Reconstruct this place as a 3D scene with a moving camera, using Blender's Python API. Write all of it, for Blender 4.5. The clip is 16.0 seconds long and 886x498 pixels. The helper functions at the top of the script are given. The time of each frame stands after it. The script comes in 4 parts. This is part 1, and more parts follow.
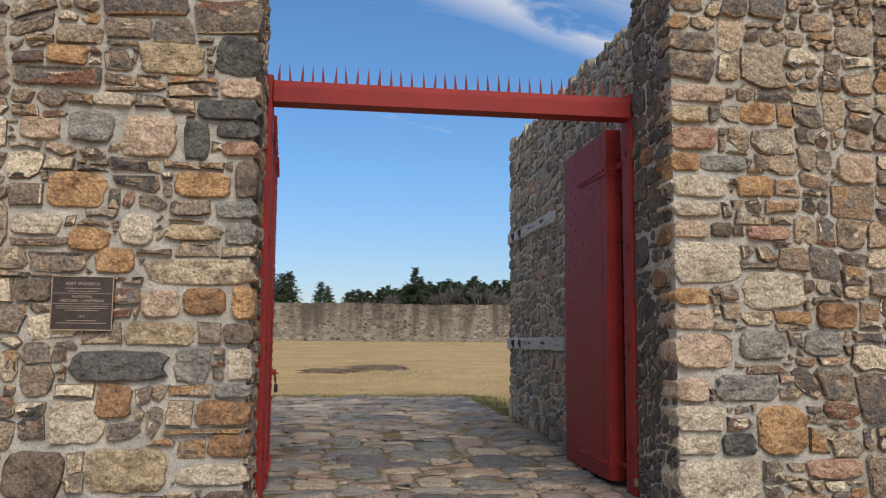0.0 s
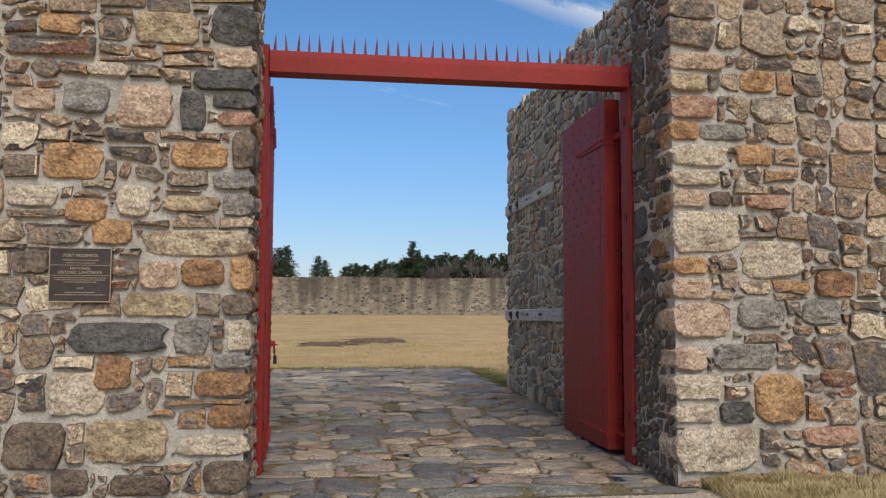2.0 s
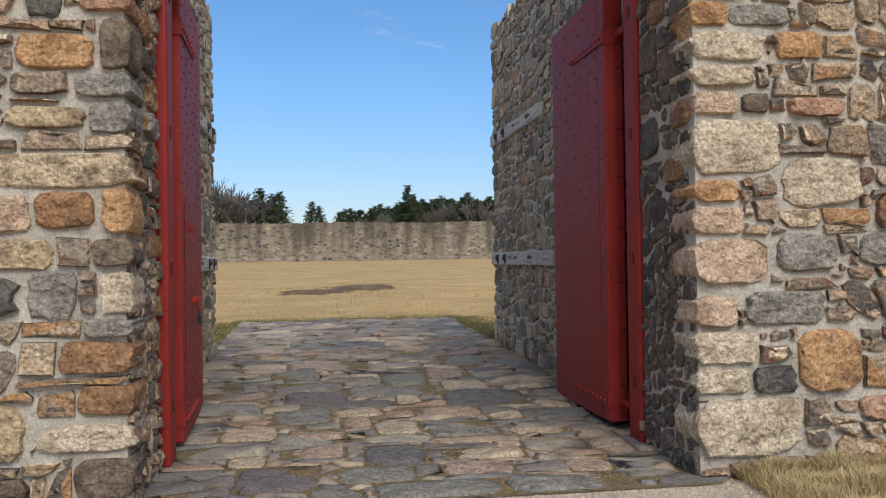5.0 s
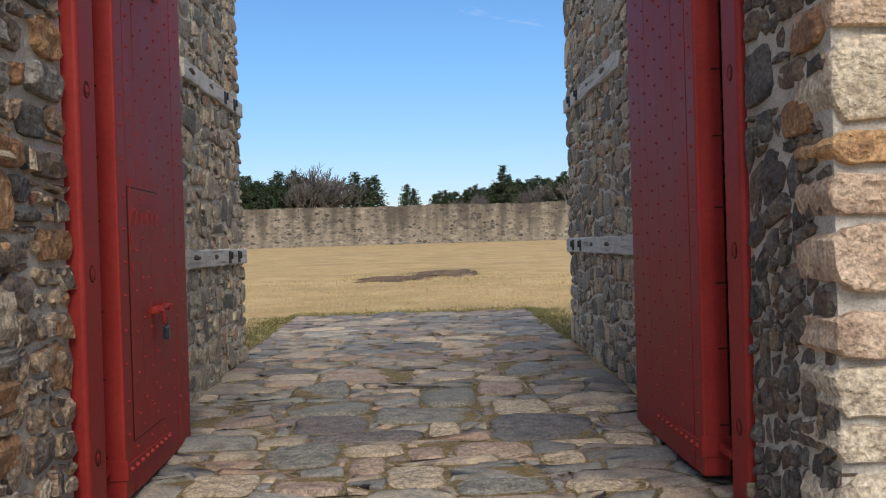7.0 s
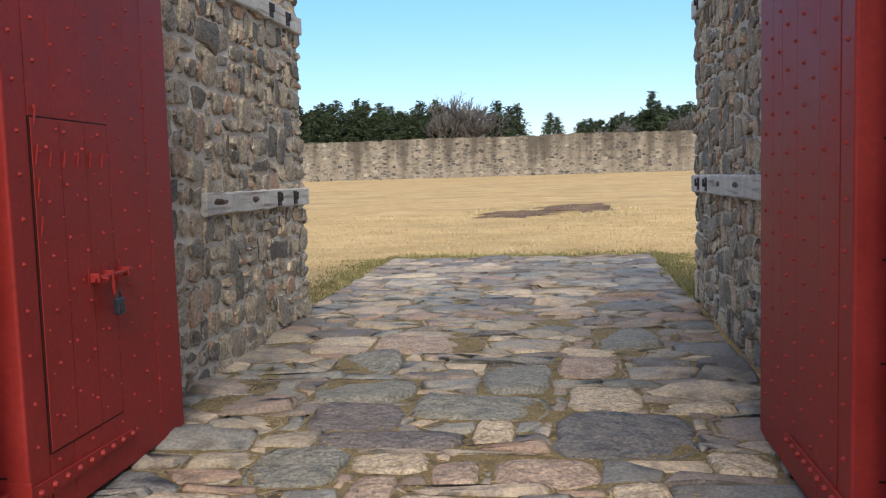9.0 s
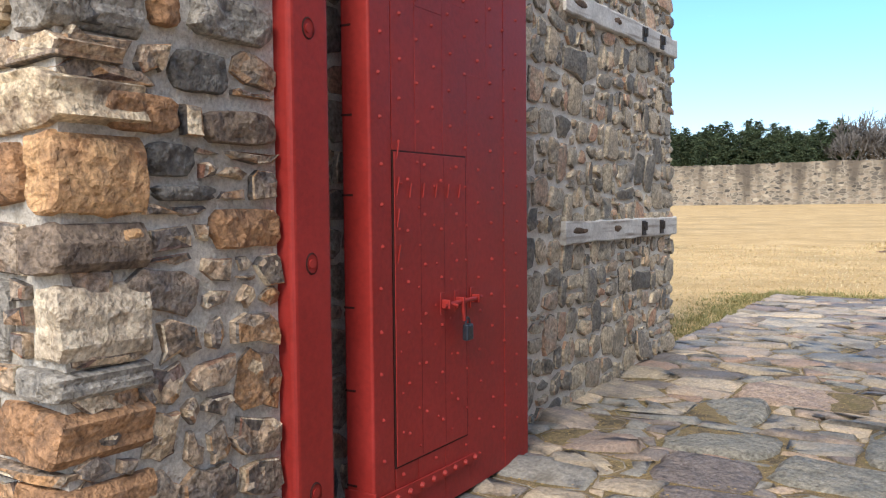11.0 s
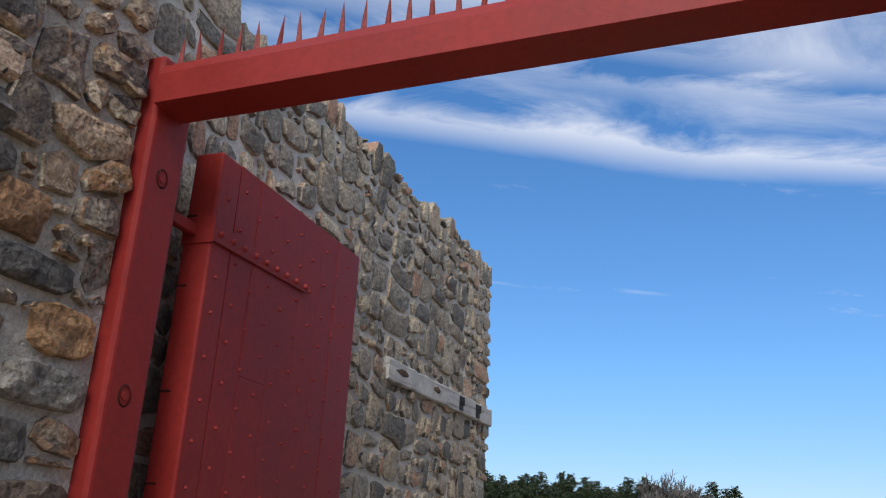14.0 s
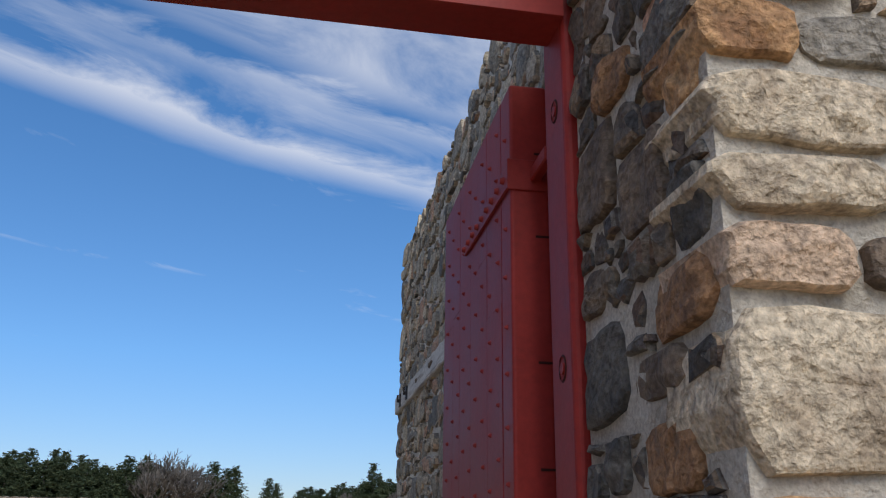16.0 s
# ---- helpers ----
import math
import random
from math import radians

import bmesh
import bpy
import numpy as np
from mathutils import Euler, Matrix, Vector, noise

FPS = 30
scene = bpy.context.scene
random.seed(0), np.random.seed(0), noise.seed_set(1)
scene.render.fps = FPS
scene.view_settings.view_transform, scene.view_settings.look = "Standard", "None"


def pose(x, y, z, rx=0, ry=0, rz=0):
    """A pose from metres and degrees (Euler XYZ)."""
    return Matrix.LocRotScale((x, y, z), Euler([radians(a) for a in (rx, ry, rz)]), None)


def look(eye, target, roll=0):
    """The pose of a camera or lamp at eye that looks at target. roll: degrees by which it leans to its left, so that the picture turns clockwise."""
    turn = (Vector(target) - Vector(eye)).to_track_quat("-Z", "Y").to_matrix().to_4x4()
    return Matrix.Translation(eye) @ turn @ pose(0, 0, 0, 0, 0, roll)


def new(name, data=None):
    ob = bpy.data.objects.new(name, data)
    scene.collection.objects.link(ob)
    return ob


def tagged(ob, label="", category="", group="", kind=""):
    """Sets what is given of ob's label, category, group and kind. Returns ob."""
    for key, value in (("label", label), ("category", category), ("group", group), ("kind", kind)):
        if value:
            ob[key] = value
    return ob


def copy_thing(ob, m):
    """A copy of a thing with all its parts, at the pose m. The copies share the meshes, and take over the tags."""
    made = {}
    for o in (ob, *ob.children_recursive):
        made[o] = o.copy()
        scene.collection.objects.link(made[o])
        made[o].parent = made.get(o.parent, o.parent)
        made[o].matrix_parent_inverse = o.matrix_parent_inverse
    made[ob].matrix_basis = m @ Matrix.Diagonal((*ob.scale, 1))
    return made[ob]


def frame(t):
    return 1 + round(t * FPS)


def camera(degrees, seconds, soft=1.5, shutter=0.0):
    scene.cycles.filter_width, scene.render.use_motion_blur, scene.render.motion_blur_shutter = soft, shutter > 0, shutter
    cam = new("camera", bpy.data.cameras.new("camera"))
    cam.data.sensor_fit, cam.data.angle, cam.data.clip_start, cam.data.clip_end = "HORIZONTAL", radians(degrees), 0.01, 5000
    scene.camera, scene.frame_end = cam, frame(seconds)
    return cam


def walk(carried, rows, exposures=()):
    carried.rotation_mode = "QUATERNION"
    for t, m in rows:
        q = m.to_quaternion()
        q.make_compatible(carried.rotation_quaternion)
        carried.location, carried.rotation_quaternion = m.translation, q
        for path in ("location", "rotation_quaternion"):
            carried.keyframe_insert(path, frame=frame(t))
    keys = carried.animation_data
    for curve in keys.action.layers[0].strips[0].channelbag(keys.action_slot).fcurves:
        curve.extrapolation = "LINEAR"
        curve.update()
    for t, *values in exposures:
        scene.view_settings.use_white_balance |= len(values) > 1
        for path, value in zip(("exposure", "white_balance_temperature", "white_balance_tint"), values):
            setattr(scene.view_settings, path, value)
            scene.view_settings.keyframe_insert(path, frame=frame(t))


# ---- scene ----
cam = camera(55.1, 16.0, soft=1.2)
METRES, EYE, TILT, LEAN, TURN = 5.8, 1.5, 0.0, 0.0, -8.2
ROWS = [
    (0.0, 0.0, 0.0, 0.0, -0.05, 6.29, -0.44),
    (0.5, 0.0024, -0.0035, 0.0006, -0.18, 7.43, 0.22),
    (1.0, 0.0017, -0.0025, -0.0018, -0.2, 6.54, 0.06),
    (1.5, 0.0006, 0.0014, -0.0033, -0.27, 5.15, -0.07),
    (2.0, -0.002, 0.0026, -0.0043, -0.23, 4.52, -0.17),
    (2.5, -0.0045, 0.0072, -0.0052, -0.15, 3.79, 0.1),
    (3.0, -0.0071, 0.0205, -0.0105, -0.9, 2.34, 0.47),
    (3.5, 0.0084, 0.0765, -0.0093, -1.34, 0.9, 0.85),
    (6.0, 0.0826, 0.4171, 0.0047, 3.22, 0.87, 0.7),
    (6.5, 0.1082, 0.4938, 0.0088, 5.96, 1.05, 0.79),
    (7.0, 0.1197, 0.5644, 0.0094, 6.37, -0.37, 1.65),
    (7.5, 0.1411, 0.6427, 0.0122, 9.99, -1.79, 2.32),
    (8.0, 0.154, 0.7118, 0.0106, 10.8, -2.91, 2.1),
    (8.5, 0.1644, 0.7885, 0.0155, 9.62, -4.06, 2.13),
    (9.0, 0.178, 0.8392, 0.0207, 16.21, -4.81, 1.67),
    (9.5, 0.1772, 0.8761, 0.0209, 25.39, -5.64, 0.55),
    (12.0, 0.1961, 0.8822, 0.044, 45.05, 3.41, -0.37),
    (12.5, 0.2003, 0.8762, 0.0527, 43.55, 9.87, -0.95),
    (13.0, 0.2018, 0.8716, 0.0569, 41.34, 14.0, -2.0),
    (13.5, 0.2017, 0.8668, 0.0601, 37.22, 17.42, -2.83),
    (14.0, 0.2014, 0.8673, 0.0626, 29.4, 19.6, -2.74),
    (14.5, 0.2051, 0.8712, 0.0658, 17.88, 22.28, -2.19),
    (15.0, 0.2098, 0.8749, 0.0676, 7.97, 24.03, -1.35),
    (15.5, 0.2116, 0.8767, 0.0678, 0.48, 23.77, -0.43),
    (16.0, 0.2109, 0.8846, 0.0608, -2.12, 19.31, -0.81),
]


def smooth_turn(t):
    """How far the white balance has drifted once the camera looks up at the sky."""
    return min(max((t - 9.5) / 4, 0), 1)


walk(cam, [(t, pose(0, 0, EYE, TILT, LEAN, TURN) @ pose(METRES * x, METRES * y, METRES * z, 90 + pitch, roll, yaw)) for t, x, y, z, yaw, pitch, roll in ROWS],
     [(t, e, 6850 - 450 * smooth_turn(t), 11) for t, e in ((0, -.3), (3.5, -.25), (7, -.05), (8, .1), (8.5, .32), (9, .35), (9.7, .3), (11.8, .95), (12, .95), (12.5, .6), (13, .3), (14, -.15), (15.5, -.15), (16, -.35))])

# ---- world, sun, exposure ----
SUN_EL, SUN_AZ = 42.0, 9.0          # elevation; azimuth from -y towards +x
SUN_WAY = Vector((math.sin(radians(SUN_AZ)) * math.cos(radians(SUN_EL)), -math.cos(radians(SUN_AZ)) * math.cos(radians(SUN_EL)), math.sin(radians(SUN_EL))))
sun = new("sun", bpy.data.lights.new("sun", "SUN"))
sun.data.energy, sun.data.angle, sun.data.color = 2.75, radians(30), (1.0, 0.93, 0.82)
sun.matrix_world = look(SUN_WAY * 50, (0, 0, 0))


def make_world():
    w = bpy.data.worlds.new("sky")
    w.use_nodes = True
    scene.world = w
    nt = w.node_tree
    nt.nodes.clear()
    N, K = nt.nodes.new, nt.links.new
    sky = N("ShaderNodeTexSky")
    sky.sky_type, sky.sun_disc = "NISHITA", False
    sky.sun_elevation, sky.sun_rotation = radians(SUN_EL), radians(180 - SUN_AZ)
    sky.air_density, sky.dust_density, sky.ozone_density = 1.0, 0.25, 1.6
    tc = N("ShaderNodeTexCoord")
    # plane of high thin cloud: direction / height
    sep = N("ShaderNodeSeparateXYZ")
    K(tc.outputs["Generated"], sep.inputs[0])
    h = N("ShaderNodeMath"); h.operation = "MAXIMUM"; h.inputs[1].default_value = 0.03
    K(sep.outputs[2], h.inputs[0])
    div = N("ShaderNodeVectorMath"); div.operation = "DIVIDE"
    comb = N("ShaderNodeCombineXYZ")
    for i in range(3):
        K(h.outputs[0], comb.inputs[i])
    K(tc.outputs["Generated"], div.inputs[0]); K(comb.outputs[0], div.inputs[1])
    mp = N("ShaderNodeMapping")
    mp.inputs["Rotation"].default_value = (0, 0, radians(-33))
    K(div.outputs[0], mp.inputs[0])
    grain = N("ShaderNodeMapping"); grain.inputs["Scale"].default_value = (1.0, 2.0, 1)
    K(mp.outputs[0], grain.inputs[0])
    n1 = N("ShaderNodeTexNoise")
    n1.inputs["Scale"].default_value, n1.inputs["Detail"].default_value, n1.inputs["Roughness"].default_value, n1.inputs["Distortion"].default_value = 1.9, 9, 0.62, 0.7
    K(grain.outputs[0], n1.inputs["Vector"])
    # cover by distance across the bands of cirrus: thick overhead, two streaks, then clear
    band = N("ShaderNodeSeparateXYZ"); K(mp.outputs[0], band.inputs[0])
    drift = N("ShaderNodeMath"); drift.operation = "MULTIPLY_ADD"; drift.inputs[1].default_value = .34
    # the bands bend back overhead towards the east
    east = N("ShaderNodeMath"); east.operation = "SUBTRACT"; east.inputs[1].default_value = 1.05
    past = N("ShaderNodeMath"); past.operation = "MAXIMUM"; past.inputs[1].default_value = 0
    bent = N("ShaderNodeMath"); bent.operation = "MULTIPLY_ADD"; bent.inputs[1].default_value = .22
    near = N("ShaderNodeMath"); near.operation = "MINIMUM"; near.inputs[1].default_value = .5
    K(band.outputs[0], east.inputs[0]); K(east.outputs[0], past.inputs[0]); K(past.outputs[0], near.inputs[0]); K(near.outputs[0], bent.inputs[0]); K(band.outputs[1], bent.inputs[2])
    K(n1.outputs[0], drift.inputs[0]); K(bent.outputs[0], drift.inputs[2])
    quarter = N("ShaderNodeMath"); quarter.operation = "MULTIPLY"; quarter.inputs[1].default_value = .25
    K(drift.outputs[0], quarter.inputs[0])
    cover = N("ShaderNodeValToRGB")
    steps = ((0, .64), (1.38, .58), (1.45, .42), (1.53, .58), (1.60, .44), (1.70, .36), (1.75, .48), (1.83, .74), (1.90, .54), (2.00, .30), (2.3, .2), (2.98, .2), (3.09, .37), (3.2, .12))
    while len(cover.color_ramp.elements) < len(steps):
        cover.color_ramp.elements.new(.5)
    for e, (p, c) in zip(cover.color_ramp.elements, steps):
        e.position, e.color = (p + .17 * (p > 0)) / 4, (c, c, c, 1)
    K(quarter.outputs[0], cover.inputs[0])
    wisp = N("ShaderNodeMath"); wisp.operation = "ADD"
    K(cover.outputs[0], wisp.inputs[0]); K(n1.outputs[0], wisp.inputs[1])
    amount = N("ShaderNodeMapRange")
    amount.inputs[1].default_value, amount.inputs[2].default_value, amount.inputs[4].default_value = .84, 1.48, .95
    K(wisp.outputs[0], amount.inputs[0])
    mix = N("ShaderNodeMix"); mix.data_type = "RGBA"
    mix.inputs["B"].default_value = (6.6, 6.8, 7.3, 1)
    tint = N("ShaderNodeVectorMath"); tint.operation = "MULTIPLY"; tint.inputs[1].default_value = (1, 1, 1)
    air = N("ShaderNodeValToRGB")            # clear winter air: paler low down, deeper blue aloft
    air.color_ramp.elements.new(.2).color = (.54, .83, 1.11, 1)
    air.color_ramp.elements[0].position, air.color_ramp.elements[0].color = .03, (.60, .65, .82, 1)
    air.color_ramp.elements[2].position, air.color_ramp.elements[2].color = .5, (.50, .89, 1.21, 1)
    K(sep.outputs[2], air.inputs[0]); K(air.outputs[0], tint.inputs[1])
    K(sky.outputs[0], tint.inputs[0])
    K(amount.outputs[0], mix.inputs["Factor"]); K(tint.outputs[0], mix.inputs["A"])
    bg = N("ShaderNodeBackground"); bg.inputs[1].default_value = 0.15
    K(mix.outputs["Result"], bg.inputs[0])
    out = N("ShaderNodeOutputWorld")
    K(bg.outputs[0], out.inputs[0])


make_world()


# ---- materials ----
def material(name, ramp, rough=0.85, metal=0.0, per_piece=0.0, scale=6.0, fine=60.0, bump=0.25, mottle=0.35, stain=None, coarse_bump=0.0, spec=0.3):
    """Colour from a ramp, picked by piece (per_piece > 0) and broken up by noise at two scales, with fine relief."""
    m = bpy.data.materials.new(name)
    m.use_nodes = True
    nt = m.node_tree
    N, K = nt.nodes.new, nt.links.new
    b = nt.nodes["Principled BSDF"]
    b.inputs["Roughness"].default_value, b.inputs["Metallic"].default_value = rough, metal
    b.inputs["Specular IOR Level"].default_value = spec
    geo = N("ShaderNodeNewGeometry")
    big, small = N("ShaderNodeTexNoise"), N("ShaderNodeTexNoise")
    for n, s, d in ((big, scale, 5), (small, fine, 6)):
        n.inputs["Scale"].default_value, n.inputs["Detail"].default_value, n.inputs["Roughness"].default_value = s, d, 0.62
        K(geo.outputs["Position"], n.inputs["Vector"])
    cr = N("ShaderNodeValToRGB")
    while len(cr.color_ramp.elements) < len(ramp):
        cr.color_ramp.elements.new(0.5)
    for e, (p, c) in zip(cr.color_ramp.elements, ramp):
        e.position, e.color = p, (*c, 1)
    if per_piece:
        info = N("ShaderNodeObjectInfo")
        add = N("ShaderNodeMath"); add.operation = "ADD"
        K(info.outputs["Random"], add.inputs[0]); K(geo.outputs["Random Per Island"], add.inputs[1])
        fr = N("ShaderNodeMath"); fr.operation = "FRACT"
        K(add.outputs[0], fr.inputs[0])
        wob = N("ShaderNodeMath"); wob.operation = "MULTIPLY_ADD"; wob.inputs[1].default_value = per_piece
        sub = N("ShaderNodeMath"); sub.operation = "SUBTRACT"; sub.inputs[1].default_value = 0.5
        K(big.outputs[0], sub.inputs[0]); K(sub.outputs[0], wob.inputs[0]); K(fr.outputs[0], wob.inputs[2])
        K(wob.outputs[0], cr.inputs[0])
    else:
        K(big.outputs[0], cr.inputs[0])
    # fine grain multiplies the colour
    mr = N("ShaderNodeMapRange")
    mr.inputs[1].default_value, mr.inputs[2].default_value = 0.3, 0.7
    mr.inputs[3].default_value, mr.inputs[4].default_value = 1 - mottle, 1 + mottle
    K(small.outputs[0], mr.inputs[0])
    mul = N("ShaderNodeVectorMath"); mul.operation = "SCALE"
    K(cr.outputs[0], mul.inputs[0]); K(mr.outputs[0], mul.inputs["Scale"])
    colour = mul.outputs[0]
    if stain:
        c, s, lo, hi, squash = stain
        sm = N("ShaderNodeMapping"); sm.inputs["Scale"].default_value = squash
        K(geo.outputs["Position"], sm.inputs[0])
        sn = N("ShaderNodeTexNoise"); sn.inputs["Scale"].default_value, sn.inputs["Detail"].default_value = s, 6
        K(sm.outputs[0], sn.inputs["Vector"])
        sr = N("ShaderNodeMapRange"); sr.inputs[1].default_value, sr.inputs[2].default_value = lo, hi
        K(sn.outputs[0], sr.inputs[0])
        mx = N("ShaderNodeMix"); mx.data_type = "RGBA"; mx.inputs["B"].default_value = (*c, 1)
        K(sr.outputs[0], mx.inputs["Factor"]); K(colour, mx.inputs["A"])
        colour = mx.outputs["Result"]
    K(colour, b.inputs["Base Color"])
    bp = N("ShaderNodeBump"); bp.inputs["Strength"].default_value, bp.inputs["Distance"].default_value = bump, 0.012
    K(small.outputs[0], bp.inputs["Height"])
    if coarse_bump:
        b2 = N("ShaderNodeBump"); b2.inputs["Strength"].default_value, b2.inputs["Distance"].default_value = coarse_bump, 0.05
        mid = N("ShaderNodeTexNoise"); mid.inputs["Scale"].default_value, mid.inputs["Detail"].default_value = scale * 2.2, 4
        K(geo.outputs["Position"], mid.inputs["Vector"])
        K(mid.outputs[0], b2.inputs["Height"]); K(b2.outputs[0], bp.inputs["Normal"])
    K(bp.outputs[0], b.inputs["Normal"])
    rr = N("ShaderNodeMapRange"); rr.inputs[3].default_value, rr.inputs[4].default_value = max(rough - 0.15, 0.05), min(rough + 0.12, 1)
    K(big.outputs[0], rr.inputs[0]); K(rr.outputs[0], b.inputs["Roughness"])
    return m


STONE = material("fieldstone", [(0.0, (0.069, 0.062, 0.060)), (.07, (0.280, 0.215, 0.158)), (.15, (0.579, 0.434, 0.282)), (.22, (0.109, 0.095, 0.087)), (.30, (0.381, 0.277, 0.187)), (.37, (0.176, 0.156, 0.143)),
                                (.44, (0.301, 0.221, 0.155)), (.50, (0.458, 0.251, 0.116)), (.55, (0.231, 0.180, 0.144)), (.62, (0.744, 0.621, 0.445)), (.69, (0.464, 0.341, 0.227)), (.75, (0.224, 0.105, 0.067)), (.81, (0.131, 0.119, 0.110)), (.87, (0.387, 0.301, 0.219)), (.94, (0.546, 0.383, 0.250)), (1.0, (0.088, 0.081, 0.079))],
                 per_piece=.16, scale=9, fine=48, bump=1.0, mottle=.58, coarse_bump=1.1, stain=((.12, .108, .09), 13, .56, .8, (1, 1, 1)))
# Passage stone: grey cast of the shade painted in, albedo raised for fill light.
SHADE_STONE = material("shade_grey_fieldstone", [(0.0, (0.121, 0.114, 0.101)), (.10, (0.422, 0.362, 0.272)), (.20, (0.213, 0.196, 0.169)), (.30, (0.553, 0.455, 0.321)), (.40, (0.147, 0.139, 0.125)), (.5, (0.351, 0.308, 0.243)),
                                          (.58, (0.449, 0.264, 0.171)), (.66, (0.616, 0.515, 0.362)), (.76, (0.186, 0.175, 0.156)), (.86, (0.480, 0.392, 0.282)), (.94, (0.267, 0.240, 0.198)), (1.0, (0.134, 0.127, 0.117))],
                      per_piece=.15, scale=9, fine=48, bump=1.0, mottle=.55, coarse_bump=.5, stain=((.11, .105, .09), 13, .56, .8, (1, 1, 1)))
MORTAR = material("lime_mortar", [(.3, (.37, .34, .29)), (.48, (.47, .43, .37)), (.7, (.60, .56, .49))], rough=.95, scale=4.5, fine=70, bump=.9, mottle=.28, coarse_bump=.8, stain=((.28, .25, .205), 6, .6, .85, (1, 1, 1)))
# Pale tan passage mortar, its tone likewise raised in place of fill light.
SHADE_MORTAR = material("shade_lifted_mortar", [(.3, (0.52, 0.48, 0.41)), (.7, (0.72, 0.67, 0.585))], rough=.95, scale=3.5, fine=90, bump=.6, mottle=.22, coarse_bump=.5)
FLAG = material("flagstone", [(0.0, (0.168, 0.164, 0.155)), (.14, (0.263, 0.249, 0.218)), (.25, (0.448, 0.336, 0.241)), (.35, (0.140, 0.129, 0.125)), (.46, (0.241, 0.199, 0.174)), (.55, (0.538, 0.426, 0.297)),
                              (.64, (0.207, 0.211, 0.196)), (.74, (0.336, 0.230, 0.168)), (.85, (0.185, 0.166, 0.157)), (.93, (0.370, 0.308, 0.224)), (1.0, (0.213, 0.204, 0.190))], per_piece=.2, rough=.72, scale=6, fine=50, bump=.6, mottle=.35, coarse_bump=.5,
                stain=((.10, .09, .075), 5, .52, .8, (1, 1, 1)))


def stone_kinds(prefix, colours, rough):
    """One material for each kind of stone that stands out; each has a light and a dark tone."""
    out = {}
    for key, (name, dark, light) in colours.items():
        mid = tuple((a + b) / 2 for a, b in zip(dark, light))
        out[key] = material(prefix + name, [(.34, dark), (.46, mid), (.56, light), (.7, mid)], rough=rough, scale=7, fine=48, bump=1.0, mottle=.5, coarse_bump=1.1,
                            stain=((.12, .108, .09), 13, .6, .85, (1, 1, 1)))
    return out


ROCK = stone_kinds("fieldstone_", {"o": ("orange", (.28, .15, .075), (.55, .33, .165)), "u": ("russet", (.19, .108, .062), (.37, .205, .105)), "r": ("reddish", (.30, .16, .11), (.52, .32, .22)),
                                   "b": ("dark_brown", (.10, .075, .06), (.22, .165, .12)), "d": ("slate", (.06, .057, .054), (.15, .138, .122)), "g": ("grey", (.17, .158, .14), (.33, .30, .255)),
                                   "w": ("pale", (.38, .30, .215), (.63, .53, .395)), "p": ("buff", (.39, .27, .19), (.61, .45, .325)), "t": ("tan", (.26, .19, .12), (.52, .40, .25)), "l": ("two_toned", (.20, .135, .09), (.62, .50, .34))}, .85)
SLAB = stone_kinds("flag_", {"g": ("green_grey", (.175, .172, .148), (.27, .255, .215)), "d": ("blue_grey", (.10, .096, .095), (.185, .172, .16)), "p": ("pink", (.30, .215, .165), (.44, .33, .25)),
                             "w": ("sandy", (.38, .30, .205), (.54, .44, .32)), "b": ("purple_grey", (.115, .10, .098), (.20, .172, .16))}, .72)
# Fieldstone darkened for the right jamb: its shade is put into the colour.
SHADED_JAMB_STONE = material("shaded_jamb_fieldstone", [(0.0, (.07, .066, .063)), (.12, (.20, .155, .115)), (.25, (.10, .095, .09)), (.37, (.26, .185, .12)), (.5, (.135, .12, .105)), (.62, (.22, .20, .17)), (.74, (.085, .08, .08)), (.87, (.18, .115, .08)), (1, (.12, .11, .10))],
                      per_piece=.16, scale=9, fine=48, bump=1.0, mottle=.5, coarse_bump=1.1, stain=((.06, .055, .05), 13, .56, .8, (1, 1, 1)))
JOINT = material("earth_joint", [(.35, (0.100, 0.080, 0.050)), (.5, (0.240, 0.180, 0.095)), (.62, (0.160, 0.130, 0.060)), (.75, (0.300, 0.230, 0.120))], rough=1, scale=6, fine=120, bump=1.0, mottle=.6)
GRAVEL = material("gravel", [(.35, (0.389, 0.327, 0.258)), (.65, (0.562, 0.475, 0.370))], rough=.95, scale=1.6, fine=75, bump=1.0, mottle=.6)
LAWN = material("dry_lawn", [(.3, (0.372, 0.246, 0.098)), (.5, (0.476, 0.320, 0.140)), (.7, (0.559, 0.389, 0.187))], rough=1, scale=.9, fine=22, bump=.8, mottle=.4,
                stain=((.26, .185, .08), .5, .5, .8, (.5, 1, 1)))
BLADE = material("dry_grass_blade", [(0, (.62, .49, .27)), (.45, (.52, .40, .20)), (.7, (.36, .29, .14)), (1, (.70, .58, .36))], per_piece=.3, rough=.9, scale=1.2, fine=30, bump=0, mottle=.2)
GREEN_BLADE = material("green_grass_blade", [(0, (.14, .16, .055)), (.5, (.24, .22, .09)), (1, (.34, .28, .12))], per_piece=.5, rough=.9, scale=1.2, fine=30, bump=0, mottle=.2)
FOOT = material("trodden_earth", [(.3, (.25, .18, .12)), (.7, (.40, .30, .21))], rough=1, scale=1.4, fine=40, bump=.8, mottle=.4)
SOIL = material("bare_soil", [(.3, (0.085, 0.048, 0.028)), (.55, (0.15, 0.085, 0.048)), (.7, (0.26, 0.165, 0.085))], rough=1, scale=1.4, fine=40, bump=.8, mottle=.4)
